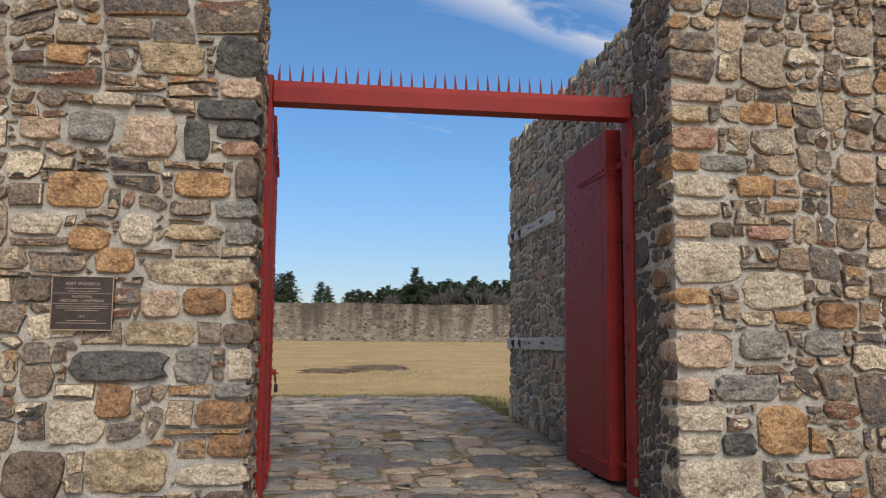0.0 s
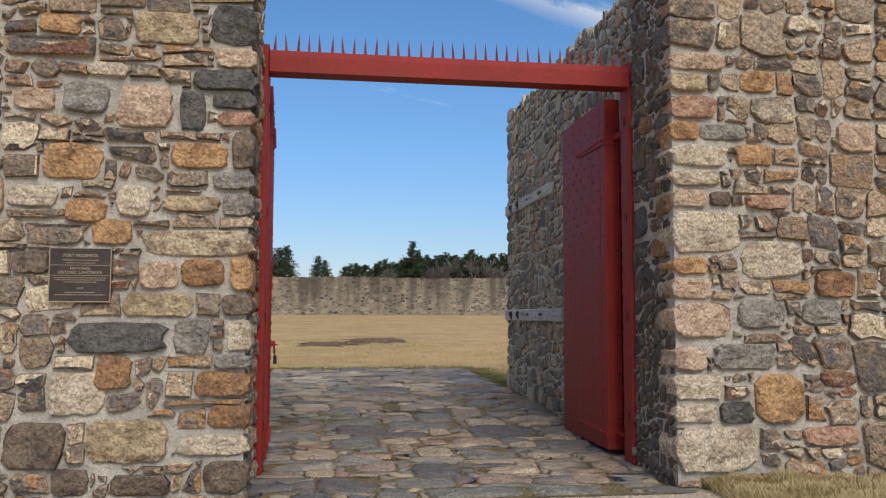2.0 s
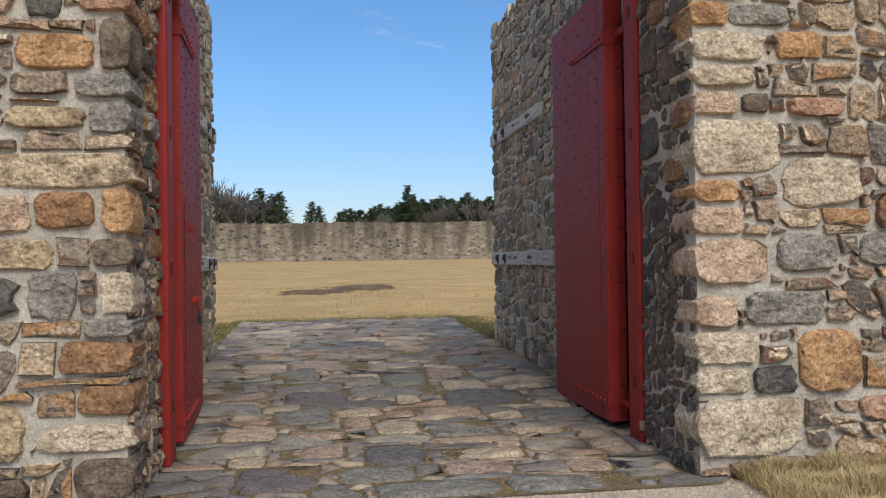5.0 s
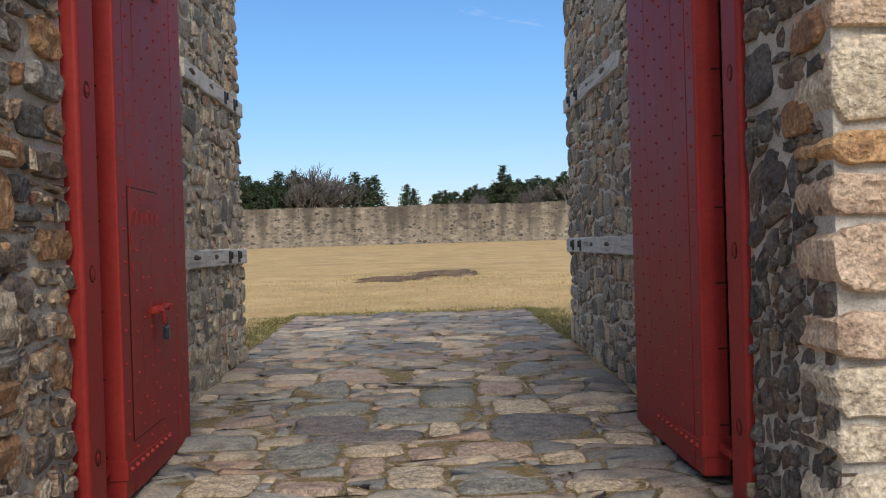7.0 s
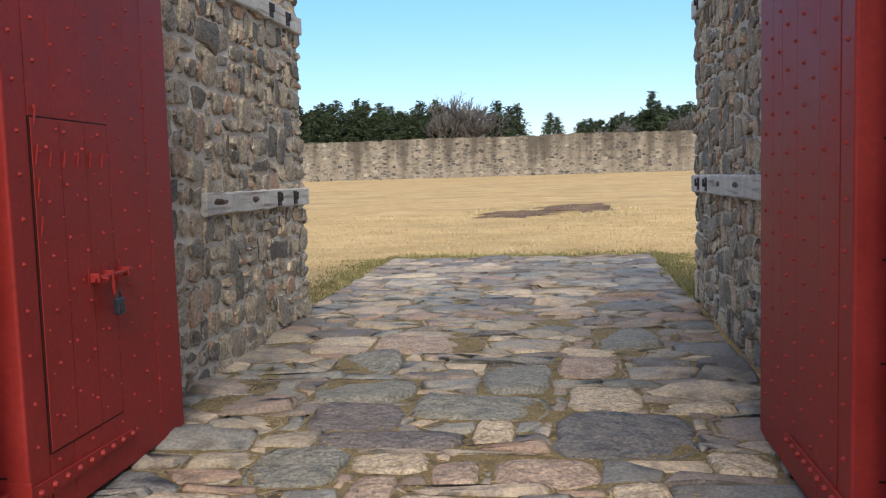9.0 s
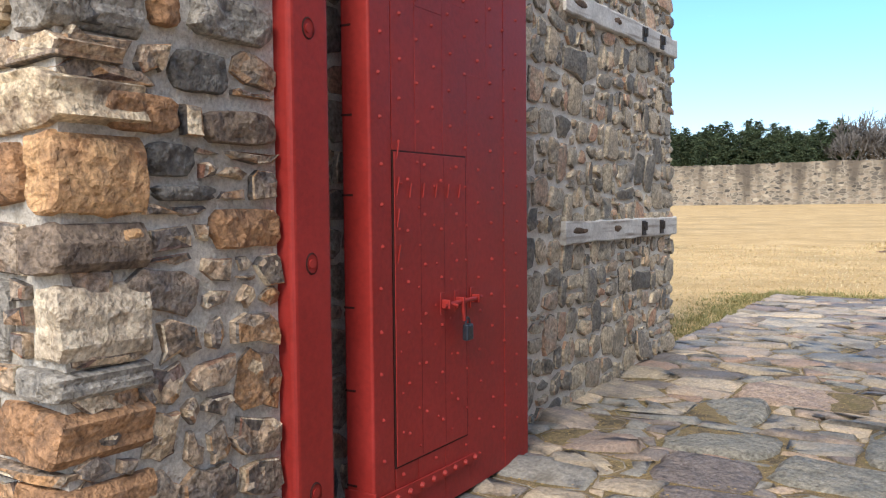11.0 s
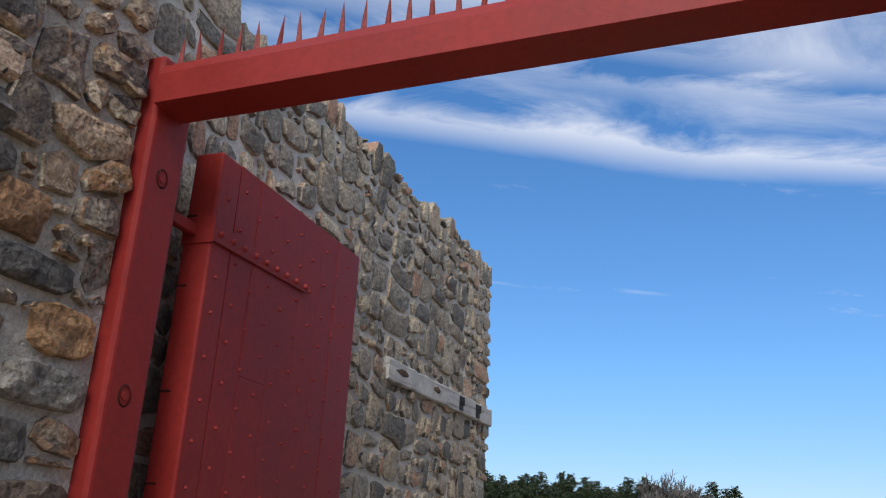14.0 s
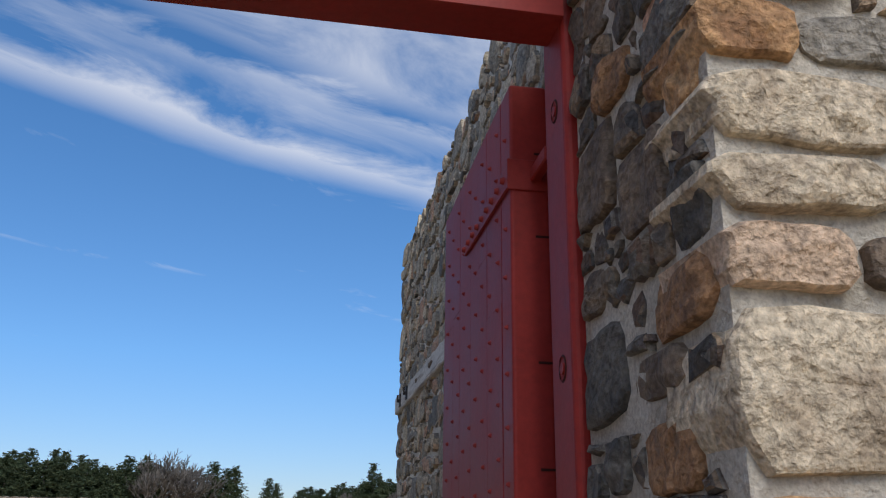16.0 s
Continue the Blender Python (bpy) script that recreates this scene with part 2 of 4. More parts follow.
RED = material("red_barn_paint", [(.3, (0.243, 0.018, 0.014)), (.7, (0.311, 0.027, 0.022))], rough=.58, scale=2.5, fine=35, bump=.10, mottle=.14, spec=.3,
               stain=((.26, .03, .026), 3.5, .66, .95, (3, 3, .35)))
# Near-black red that paints the shade inside slits, gaps and countersinks.
SLIT_SHADE = material("slit_shade", [(0, (.03, .006, .005)), (1, (.04, .008, .006))], rough=.9)
IRON = material("black_iron", [(.3, (.025, .025, .028)), (.7, (.06, .05, .045))], rough=.6, metal=.6, scale=20, fine=90, bump=.3)
RUST = material("rusty_spike", [(.3, (.28, .05, .04)), (.7, (.20, .035, .03))], rough=.65, scale=14, fine=90, bump=.2)
WOOD = material("whitewashed_timber", [(.3, (.42, .40, .37)), (.7, (.62, .60, .56))], rough=.9, scale=5, fine=50, bump=.4, mottle=.2, stain=((.22, .19, .16), 2.2, .52, .72, (6, .8, 12)))
OLD_WOOD = material("old_wood", [(.3, (.22, .16, .10)), (.7, (.34, .26, .17))], rough=.95, scale=9, fine=60, bump=.4)
ROT = material("rotten_wood", [(.3, (.05, .035, .025)), (.7, (.18, .12, .08))], rough=1, scale=20, fine=90, bump=.6)
BRONZE = material("dark_bronze", [(.3, (.055, .042, .036)), (.7, (.09, .07, .06))], rough=.45, metal=.35, scale=9, fine=90, bump=.1, mottle=.15)
BRONZE_EDGE = material("polished_bronze", [(.3, (.40, .30, .22)), (.7, (.52, .40, .30))], rough=.4, metal=.5, scale=9, fine=90, bump=.1, mottle=.1)
STEEL = material("padlock_steel", [(.3, (0.030, 0.037, 0.050)), (.7, (0.060, 0.070, 0.090))], rough=.4, metal=.5, scale=9)
NEEDLES = material("pine_needles", [(0, (0.034, 0.057, 0.030)), (.5, (0.061, 0.088, 0.043)), (1, (0.101, 0.121, 0.061))], per_piece=.5, rough=.9, scale=1.2, fine=9, bump=0, mottle=.4)
BARK = material("bark", [(.3, (.09, .075, .06)), (.7, (.18, .155, .13))], rough=1, scale=2, fine=14, bump=.5)
TWIG = material("bare_twigs", [(.3, (0.130, 0.119, 0.108)), (.7, (0.205, 0.190, 0.178))], rough=1, scale=2, fine=14, bump=.2)


def far_wall_material():
    """Coursed rubble seen from far off: cells of stone, pale mortar, dark run-off streaks from the top."""
    m = material("far_rubble", [(0, (.13, .12, .105)), (.5, (.27, .245, .20)), (1, (.40, .36, .30))], rough=.95, scale=.5, fine=5, bump=.3)
    nt = m.node_tree
    N, K = nt.nodes.new, nt.links.new
    b = nt.nodes["Principled BSDF"]
    geo = N("ShaderNodeNewGeometry")
    mp = N("ShaderNodeMapping"); mp.inputs["Scale"].default_value = (1.9, 1.9, 3.6)
    K(geo.outputs["Position"], mp.inputs[0])
    v = N("ShaderNodeTexVoronoi"); v.inputs["Scale"].default_value = 1.0
    e = N("ShaderNodeTexVoronoi"); e.feature = "DISTANCE_TO_EDGE"; e.inputs["Scale"].default_value = 1.0
    K(mp.outputs[0], v.inputs["Vector"]); K(mp.outputs[0], e.inputs["Vector"])
    sepc = N("ShaderNodeSeparateColor"); K(v.outputs["Color"], sepc.inputs[0])
    cr = N("ShaderNodeValToRGB")
    cols = [(0, (.06, .055, .05)), (.3, (.21, .18, .14)), (.55, (.31, .25, .18)), (.8, (.12, .11, .095)), (1, (.42, .36, .27))]
    while len(cr.color_ramp.elements) < len(cols):
        cr.color_ramp.elements.new(.5)
    for el, (p, c) in zip(cr.color_ramp.elements, cols):
        el.position, el.color = p, (*c, 1)
    K(sepc.outputs[0], cr.inputs[0])
    er = N("ShaderNodeMapRange"); er.inputs[1].default_value, er.inputs[2].default_value, er.inputs[3].default_value, er.inputs[4].default_value = .03, .10, 1, 0
    K(e.outputs[0], er.inputs[0])
    mx = N("ShaderNodeMix"); mx.data_type = "RGBA"; mx.inputs["B"].default_value = (.31, .27, .212, 1)
    K(er.outputs[0], mx.inputs["Factor"]); K(cr.outputs[0], mx.inputs["A"])
    # streaks: noise stretched downwards, fading with depth below the coping
    sm = N("ShaderNodeMapping"); sm.inputs["Scale"].default_value = (.9, .1, .10)
    K(geo.outputs["Position"], sm.inputs[0])
    sn = N("ShaderNodeTexNoise"); sn.inputs["Scale"].default_value, sn.inputs["Detail"].default_value = 1.0, 7
    K(sm.outputs[0], sn.inputs["Vector"])
    sep = N("ShaderNodeSeparateXYZ"); K(geo.outputs["Position"], sep.inputs[0])
    hz = N("ShaderNodeMapRange"); hz.inputs[1].default_value, hz.inputs[2].default_value, hz.inputs[3].default_value, hz.inputs[4].default_value = 1.8, 6.0, -.10, .10
    K(sep.outputs[2], hz.inputs[0])
    ad = N("ShaderNodeMath"); K(sn.outputs[0], ad.inputs[0]); K(hz.outputs[0], ad.inputs[1])
    sr = N("ShaderNodeMapRange"); sr.inputs[1].default_value, sr.inputs[2].default_value, sr.inputs[4].default_value = .42, .66, .8
    K(ad.outputs[0], sr.inputs[0])
    m2 = N("ShaderNodeMix"); m2.data_type = "RGBA"; m2.inputs["B"].default_value = (.075, .062, .05, 1)
    K(sr.outputs[0], m2.inputs["Factor"]); K(mx.outputs["Result"], m2.inputs["A"])
    K(m2.outputs["Result"], b.inputs["Base Color"])
    return m


FAR_STONE = far_wall_material()


# ---- mesh helpers ----
def mesh_of(name, verts, faces, mat, smooth=False, crease=0):
    me = bpy.data.meshes.new(name)
    me.from_pydata([tuple(v) for v in verts], [], faces)
    me.materials.append(mat)
    if smooth:
        me.polygons.foreach_set("use_smooth", [True] * len(me.polygons))
    me.update()
    if crease:
        me.set_sharp_from_angle(angle=radians(crease))
    return me


def under(ob, parent, label=""):
    ob.parent = parent
    return tagged(ob, label)


def part(name, bm, mat, parent, label="", smooth=False, m=None):
    me = bpy.data.meshes.new(name)
    bm.to_mesh(me)
    bm.free()
    me.materials.append(mat)
    if smooth:
        me.polygons.foreach_set("use_smooth", [True] * len(me.polygons))
    ob = new(name, me)
    if m is not None:
        ob.matrix_basis = m
    if parent is not None:
        ob.parent = parent
    return tagged(ob, label)


def box(x0, y0, z0, x1, y1, z1, bevel=0.0, segs=2):
    bm = bmesh.new()
    bmesh.ops.create_cube(bm, size=1)
    for v in bm.verts:
        v.co = Vector((x0 + (v.co.x + .5) * (x1 - x0), y0 + (v.co.y + .5) * (y1 - y0), z0 + (v.co.z + .5) * (z1 - z0)))
    if bevel:
        bmesh.ops.bevel(bm, geom=bm.edges[:], offset=bevel, segments=segs, affect="EDGES", profile=.5)
    return bm


def rod(p, q, r0, r1=None, n=10):
    """A round bar from p to q."""
    r1 = r0 if r1 is None else r1
    bm = bmesh.new()
    p, q = Vector(p), Vector(q)
    bmesh.ops.create_cone(bm, cap_ends=True, segments=n, radius1=r0, radius2=r1, depth=(q - p).length)
    bmesh.ops.transform(bm, matrix=Matrix.Translation((p + q) / 2) @ (q - p).to_track_quat("Z", "Y").to_matrix().to_4x4(), verts=bm.verts)
    return bm


def merged(*bms):
    out = bmesh.new()
    for b in bms:
        me = bpy.data.meshes.new("tmp")
        b.to_mesh(me)
        b.free()
        out.from_mesh(me)
        bpy.data.meshes.remove(me)
    return out


def smooth_step(a, b, x):
    t = min(max((x - a) / (b - a), 0), 1)
    return t * t * (3 - 2 * t)


def ground_z(x, y):
    """Height of the ground: level outside, rising through the gate, then gently up to the far wall."""
    if y < 6.4:
        z = 0.11 * smooth_step(-1, 6.4, y)
    elif y < 13.4:
        z = 0.11 + 0.0315 * (y - 6.4)
    else:
        z = 0.33 + 0.0147 * (min(y, 100) - 13.4)
    z += 0.07 * smooth_step(2.75, 3.4, x) * smooth_step(3.0, 5.5, y) * (1 - smooth_step(6.4, 7.2, y))
    return z


# ---- rubble and flagstone layout ----
def cells(w, h, big, small, stretch, rng, tries=9000):
    """Irregular stones that fill a w x h field: seeds of mixed size, largest first, and their power cells."""
    sizes = np.sort(small + (big - small) * rng.random(tries) ** 2.2)[::-1]
    arr = np.zeros((tries, 2)); rr = np.zeros(tries); n = 0
    for s in sizes:
        c = np.array((rng.uniform(-.05, w + .05) / stretch, rng.uniform(-.05, h + .05)))
        if n:
            d = np.abs(arr[:n] - c)
            if np.any((d[:, 0] ** 3 + d[:, 1] ** 3) ** (1 / 3) < (rr[:n] + s) * .93):
                continue
        arr[n], rr[n] = c, s
        n += 1
    arr, rr = arr[:n], rr[:n]
    out = []
    for i in range(n):
        poly = [(-.0, -.0), (w / stretch, 0), (w / stretch, h), (0, h)]
        d2 = ((arr - arr[i]) ** 2).sum(1)
        for j in np.argsort(d2)[1:22]:
            dx, dy = arr[j] - arr[i]
            k = (d2[j] + (rr[i] ** 2 - rr[j] ** 2)) / 2
            nxt = []
            for a in range(len(poly)):
                p, q = poly[a], poly[(a + 1) % len(poly)]
                fp = (p[0] - arr[i][0]) * dx + (p[1] - arr[i][1]) * dy - k
                fq = (q[0] - arr[i][0]) * dx + (q[1] - arr[i][1]) * dy - k
                if fp <= 0:
                    nxt.append(p)
                if (fp < 0 < fq) or (fq < 0 < fp):
                    t = fp / (fp - fq)
                    nxt.append((p[0] + t * (q[0] - p[0]), p[1] + t * (q[1] - p[1])))
            poly = nxt
            if len(poly) < 3:
                break
        if len(poly) >= 3:
            out.append(np.array([(x * stretch, y) for x, y in poly]))
    return out


def courses(w, h, big, small, stretch, rng):
    """Roughly coursed rubble: a field split again and again by slanting joints, then bent by a slow waviness."""
    out = []
    sh = rng.uniform(0, 50, 2)
    def bend(p):
        a = Vector((p[0] * 2.6 + sh[0], p[1] * 2.6 + sh[1], 0))
        b = Vector((p[0] * 7 + sh[1], p[1] * 7 + sh[0], 3))
        du = .045 * noise.noise(a) + .018 * noise.noise(b)
        dv = .055 * noise.noise(a + Vector((9, 4, 2))) + .020 * noise.noise(b + Vector((3, 8, 1)))
        ku = min(1, min(p[0], w - p[0]) / .1)
        kv = min(1, min(p[1], h - p[1]) / .1)
        return (p[0] + du * max(ku, 0), p[1] + dv * max(kv, 0))
    def split(q):
        a, b, c, d = q                      # low left, low right, high right, high left
        ww = (b[0] - a[0] + c[0] - d[0]) / 2
        hh = (d[1] - a[1] + c[1] - b[1]) / 2
        target = small * (big / small) ** (rng.random() ** .6)
        if ww * hh < target ** 2 * 4 * stretch and ww < 2.5 * hh and hh < 2.0 * ww:
            out.append(q)
            return
        if max(ww, hh) < small:
            out.append(q)
            return
        t = rng.uniform(.33, .67)
        s = t + rng.normal(0, .05)
        if ww / stretch * rng.uniform(.8, 1.25) > hh:
            p, r = a + (b - a) * t, d + (c - d) * s
            split((a, p, r, d)); split((p, b, c, r))
        else:
            p, r = a + (d - a) * t, b + (c - b) * s
            split((a, b, r, p)); split((p, r, c, d))
    split(tuple(np.array(p, float) for p in ((0, 0), (w, 0), (w, h), (0, h))))
    polys = []
    for q in out:
        pts = []
        for k in range(4):
            a, b = q[k], q[(k + 1) % 4]
            ln = math.hypot(*(b - a))
            cut = min(.3, rng.uniform(.018, .065) / max(ln, .01))
            pts.append(a + (b - a) * cut)
            if ln > .16:
                pts.append(a + (b - a) * rng.uniform(.42, .58))
            pts.append(b + (a - b) * min(.3, rng.uniform(.018, .065) / max(ln, .01)))
        polys.append(np.array([bend(p) for p in pts]))
    return polys


def block_shape(poly, gap, rng):
    """The stone within its joint: inset by the joint's width, its outline a little uneven."""
    c = poly.mean(0)
    lo, hi = poly.min(0), poly.max(0)
    size = hi - lo
    if size.min() < .035:
        return None
    k = np.maximum(1 - 2 * gap / size, .4)
    return c + (poly - c) * k + rng.normal(0, .008, poly.shape)


def block_mesh(shape, proud, depth, rng, rough):
    """A hewn stone: steep sides, a chipped arris, and a face of slow humps and hollows."""
    n = len(shape)
    c = shape.mean(0)
    tu, tv = rng.normal(0, .05, 2)
    at = Vector(rng.uniform(0, 60, 3))
    def relief(x, y):
        return rough * (3.4 * noise.noise(at + Vector((x * 8, y * 8, 0))) + 2.6 * noise.noise(at + Vector((x * 23, y * 23, 5))))
    rings = []
    for s, w, r in ((1.0, -depth, 0), (1.0, proud * .4, .2), (.975, proud * .8, .6), (.90, proud, .9), (.62, proud + .004, 1.2), (.3, proud + .006, 1.2)):
        p = c + (shape - c) * s
        rings.append([(x, y, w + relief(x, y) * r + ((x - c[0]) * tu + (y - c[1]) * tv) * (r > .2)) for x, y in p])
    verts = [v for r in rings for v in r] + [(c[0], c[1], proud + .006 + relief(c[0], c[1]))]
    faces = []
    for k in range(len(rings) - 1):
        for i in range(n):
            j = (i + 1) % n
            faces.append((k * n + i, k * n + j, (k + 1) * n + j, (k + 1) * n + i))
    last = (len(rings) - 1) * n
    faces += [(last + i, last + (i + 1) % n, len(verts) - 1) for i in range(n)]
    return verts, faces


def stone_shape(poly, gap, rng, cut=.26, wobble=.006):
    """A cell shrunk by the joint, with its corners knocked off. None where nothing is left."""
    c = poly.mean(0)
    q = []
    n = len(poly)
    for i in range(n):
        a, b, d = poly[i - 1], poly[i], poly[(i + 1) % n]
        for o in (a, d):
            e = o - b
            ln = math.hypot(*e) + 1e-9
            q.append(b + e * min(cut * rng.uniform(.6, 1.2), .07 / ln if ln > .07 else .4))
    q = np.array(q)
    keep = [i for i in range(len(q)) if math.hypot(*(q[i] - q[i - 1])) > .012]
    if len(keep) < 4:
        return None
    q = q[keep]
    d = q - c
    ln = np.hypot(d[:, 0], d[:, 1])
    if ln.max() < .045:
        return None
    s = np.maximum(1 - gap / np.maximum(ln * .82, .02), .25)
    return c + d * s[:, None] + rng.normal(0, wobble, q.shape)


def stone_mesh(shape, proud, depth, rng, rough=.012, dome=.003):
    """Vertices (u, v, w) and faces of one stone: sides, knocked edge, rough face."""
    n = len(shape)
    c = shape.mean(0)
    tu, tv = rng.normal(0, .06, 2)
    rings = []
    for s, w, r in ((1.0, -depth, 0), (1.02, proud * .35, .25), (.90, proud * .88, .6), (.55, proud + dome * .7, 1.0)):
        p = c + (shape - c) * s
        rings.append([(x, y, w + (rng.normal(0, rough) * r + ((x - c[0]) * tu + (y - c[1]) * tv) * (1 if r > .3 else 0))) for x, y in p])
    verts = [v for r in rings for v in r] + [(c[0], c[1], proud + dome)]
    faces = []
    for k in range(len(rings) - 1):
        for i in range(n):
            j = (i + 1) % n
            faces.append((k * n + i, k * n + j, (k + 1) * n + j, (k + 1) * n + i))
    last = (len(rings) - 1) * n
    faces += [(last + i, last + (i + 1) % n, len(verts) - 1) for i in range(n)]
    return verts, faces


def clipped(poly, axis, limit, sign):
    """The part of a convex outline on one side of an upright or level line."""
    out = []
    n = len(poly)
    for i in range(n):
        p, q = poly[i], poly[(i + 1) % n]
        fp, fq = sign * (p[axis] - limit), sign * (q[axis] - limit)
        if fp <= 0:
            out.append(p)
        if fp * fq < 0:
            out.append(p + (q - p) * (fp / (fp - fq)))
    return np.array(out)


def squat(p):
    """An outline, cut across where it stands too tall; nothing where it is a sliver."""
    lo, hi = p.min(0), p.max(0)
    w, h = hi - lo
    if min(w, h) < .045:
        return []
    if h < 1.5 * w:
        return [p]
    mid = lo[1] + h * (.42 + .16 * math.sin(31 * lo[0] + 17 * lo[1]) ** 2)
    halves = [q for q in (clipped(p, 1, mid, 1), clipped(p, 1, mid, -1)) if len(q) > 2]
    return [r for q in halves for r in squat(q)]


def around(polys, field):
    """Outlines cut back so that they leave the fields of the chosen stones free."""
    for u0, v0, u1, v1, _ in field:
        nxt = []
        for p in polys:
            lo, hi = p.min(0), p.max(0)
            if lo[0] >= u1 or hi[0] <= u0 or lo[1] >= v1 or hi[1] <= v0:
                nxt.append(p)
                continue
            for axis, limit, sign in ((1, v0, 1), (1, v1, -1), (0, u0, 1), (0, u1, -1)):
                q = clipped(p, axis, limit, sign)
                if len(q) > 2:
                    nxt += squat(q)
                p = clipped(p, axis, limit, -sign)
                if len(p) < 3:
                    break
        polys = nxt
    return polys


def rounded_field(u0, v0, u1, v1, rng):
    """An uneven outline that nearly fills a field, its corners worn."""
    n, k = 18, rng.uniform(3.6, 8)
    turn = rng.uniform(-.06, .06)
    out = []
    for i in range(n):
        a = 2 * math.pi * (i + .5) / n
        c, d = math.cos(a), math.sin(a)
        r = (abs(c) ** k + abs(d) ** k) ** (-1 / k) * rng.uniform(.92, 1.06)
        x, y = r * c, r * d
        out.append(((u0 + u1) / 2 + (u1 - u0) / 2 * (x + turn * y), (v0 + v1) / 2 + (v1 - v0) / 2 * (y - turn * x)))
    return np.array(out)


def lay_stones(parent, name, w, h, place, mat, seed, big, small, stretch, gap, proud, near, limit=300, top_jag=0.0, corner=None, skip=None, rough=.005, flags=False, field=(), kinds=None):
    """Fills a field with stones. place(u, v, w) -> world. near(u, v) -> True where a stone is a part of its own; the others are joined."""
    rng = np.random.default_rng(seed)
    e = [Vector(place(*p)) for p in ((0, 0, 0), (1, 0, 0), (0, 1, 0), (0, 0, 1))]
    flip = (e[1] - e[0]).cross(e[2] - e[0]).dot(e[3] - e[0]) < 0
    jv, jf, count = [], [], 0
    for u0, v0, u1, v1, kind in field:
        deep = .05
        if corner is not None and min(abs(u0 - corner[0]), abs(u1 - corner[0])) < .06:
            deep = .28
            if corner[1] > 0:
                u1 = corner[0] + .03
            else:
                u0 = corner[0] - .03
        s = rounded_field(u0 + gap * .6, v0 + gap * .6, u1 - gap * .6, v1 - gap * .6, rng)
        v, f = (stone_mesh if flags else block_mesh)(s, proud * rng.uniform(.9, 1.4), deep, rng, rough)
        if flip:
            f = [tuple(reversed(q)) for q in f]
        under(new(name, mesh_of(name, [place(*p) for p in v], f, kinds[kind], True, 0 if flags else 17)), parent)
    for poly in around((cells if flags else courses)(w, h, big, small, stretch, rng), field):
        c = poly.mean(0)
        if skip and skip(*c):
            continue
        deep = .05
        if top_jag and poly[:, 1].max() > h - .01:
            poly = poly.copy()
            lift = rng.uniform(-top_jag, top_jag)
            poly[poly[:, 1] > h - .01, 1] += lift
            deep = .3
        at_corner = corner is not None and abs(poly[:, 0] - corner[0]).min() < .012 and np.ptp(poly[:, 1]) > .10
        if at_corner:
            poly = poly.copy()
            poly[abs(poly[:, 0] - corner[0]) < .012, 0] += corner[1] * (.012 + rng.uniform(0, .018)) + corner[1] * gap
            deep = max(deep, rng.uniform(.14, .30))
        s = (stone_shape(poly, gap * rng.uniform(.7, 1.4), rng, .055, .010) if flags else block_shape(poly, gap * rng.uniform(.55, 1.5), rng))
        if s is None:
            continue
        v, f = (stone_mesh if flags else block_mesh)(s, proud * rng.uniform(.5, 1.4), deep, rng, rough)
        v = [place(*p) for p in v]
        if flip:
            f = [tuple(reversed(q)) for q in f]
        if near(*c) and count < limit:
            under(new(name, mesh_of(name, v, f, mat, True, 0 if flags else 17)), parent)
            count += 1
        else:
            k = len(jv)
            jv += v
            jf += [tuple(i + k for i in q) for q in f]
    if jv:
        tagged(under(new(name + "_rest", mesh_of(name + "_rest", jv, jf, mat, True, 0 if flags else 17)), parent), kind="stuff")


def structure(name, bm, mat, label, category):
    return tagged(part(name, bm, mat, None), label, category, kind="structure")


# ---- ground ----
def ground_sheet():
    xs = [-3000, -600, -200, -90, -50, -25, -12] + [-6 + .5 * i for i in range(29)] + [12, 25, 50, 90, 200, 600, 3000]
    ys = [-3000, -600, -150, -50, -20, -8] + [-4 + .4 * i for i in range(60)] + [22 + 4 * i for i in range(20)] + [110, 140, 200, 600, 3000]
    v = [(x, y, ground_z(x, y)) for y in ys for x in xs]
    n = len(xs)
    f = [(j * n + i, j * n + i + 1, (j + 1) * n + i + 1, (j + 1) * n + i) for j in range(len(ys) - 1) for i in range(n - 1)]
    return tagged(new("ground", mesh_of("ground", v, f, LAWN, True)), "dry winter lawn rising gently to the far wall", "lawn", kind="structure")


def draped(name, outline, lift, mat, step, seed, ragged):
    """A sheet over the ground, cut to x limits that depend on y (outline: y -> x0, x1)."""
    rng = np.random.default_rng(seed)
    y0, y1, lim = outline
    rows = int((y1 - y0) / step) + 1
    v, f, n = [], [], 14
    for j in range(rows + 1):
        y = y0 + (y1 - y0) * j / rows
        a, b = lim(y)
        a += rng.normal(0, ragged); b += rng.normal(0, ragged)
        for i in range(n + 1):
            x = a + (b - a) * i / n
            v.append((x, y, ground_z(x, y) + lift - (.012 if i in (0, n) else 0)))
    for j in range(rows):
        for i in range(n):
            k = j * (n + 1) + i
            f.append((k, k + 1, k + n + 2, k + n + 1))
    return new(name, mesh_of(name, v, f, mat, True))


ground = ground_sheet()
road = tagged(draped("road", (-40, 6.36, lambda y: (-3.2 if y < 5.4 else -1.0 - .2 * (y - 5.4), 2.45 + .09 * max(y, -10) if y > -10 else 1.6)), .012, GRAVEL, .35, 3, .04), "pale crushed gravel path up to the gate", "path", kind="structure")
soil = tagged(draped("soil_strip", (5.8, 6.4, lambda y: (-7, -.8 + .3 * (y - 5.8))), .02, FOOT, .12, 4, .06), "bare brown soil along the wall foot", "soil", kind="structure")
paving = tagged(draped("pavement", (6.30, 17.3, lambda y: (-.88 + .1 * (y < 7.3) , 2.98)), .02, JOINT, .3, 5, .03), "irregular flagstone paving with mossy earth joints", "paving", kind="structure")

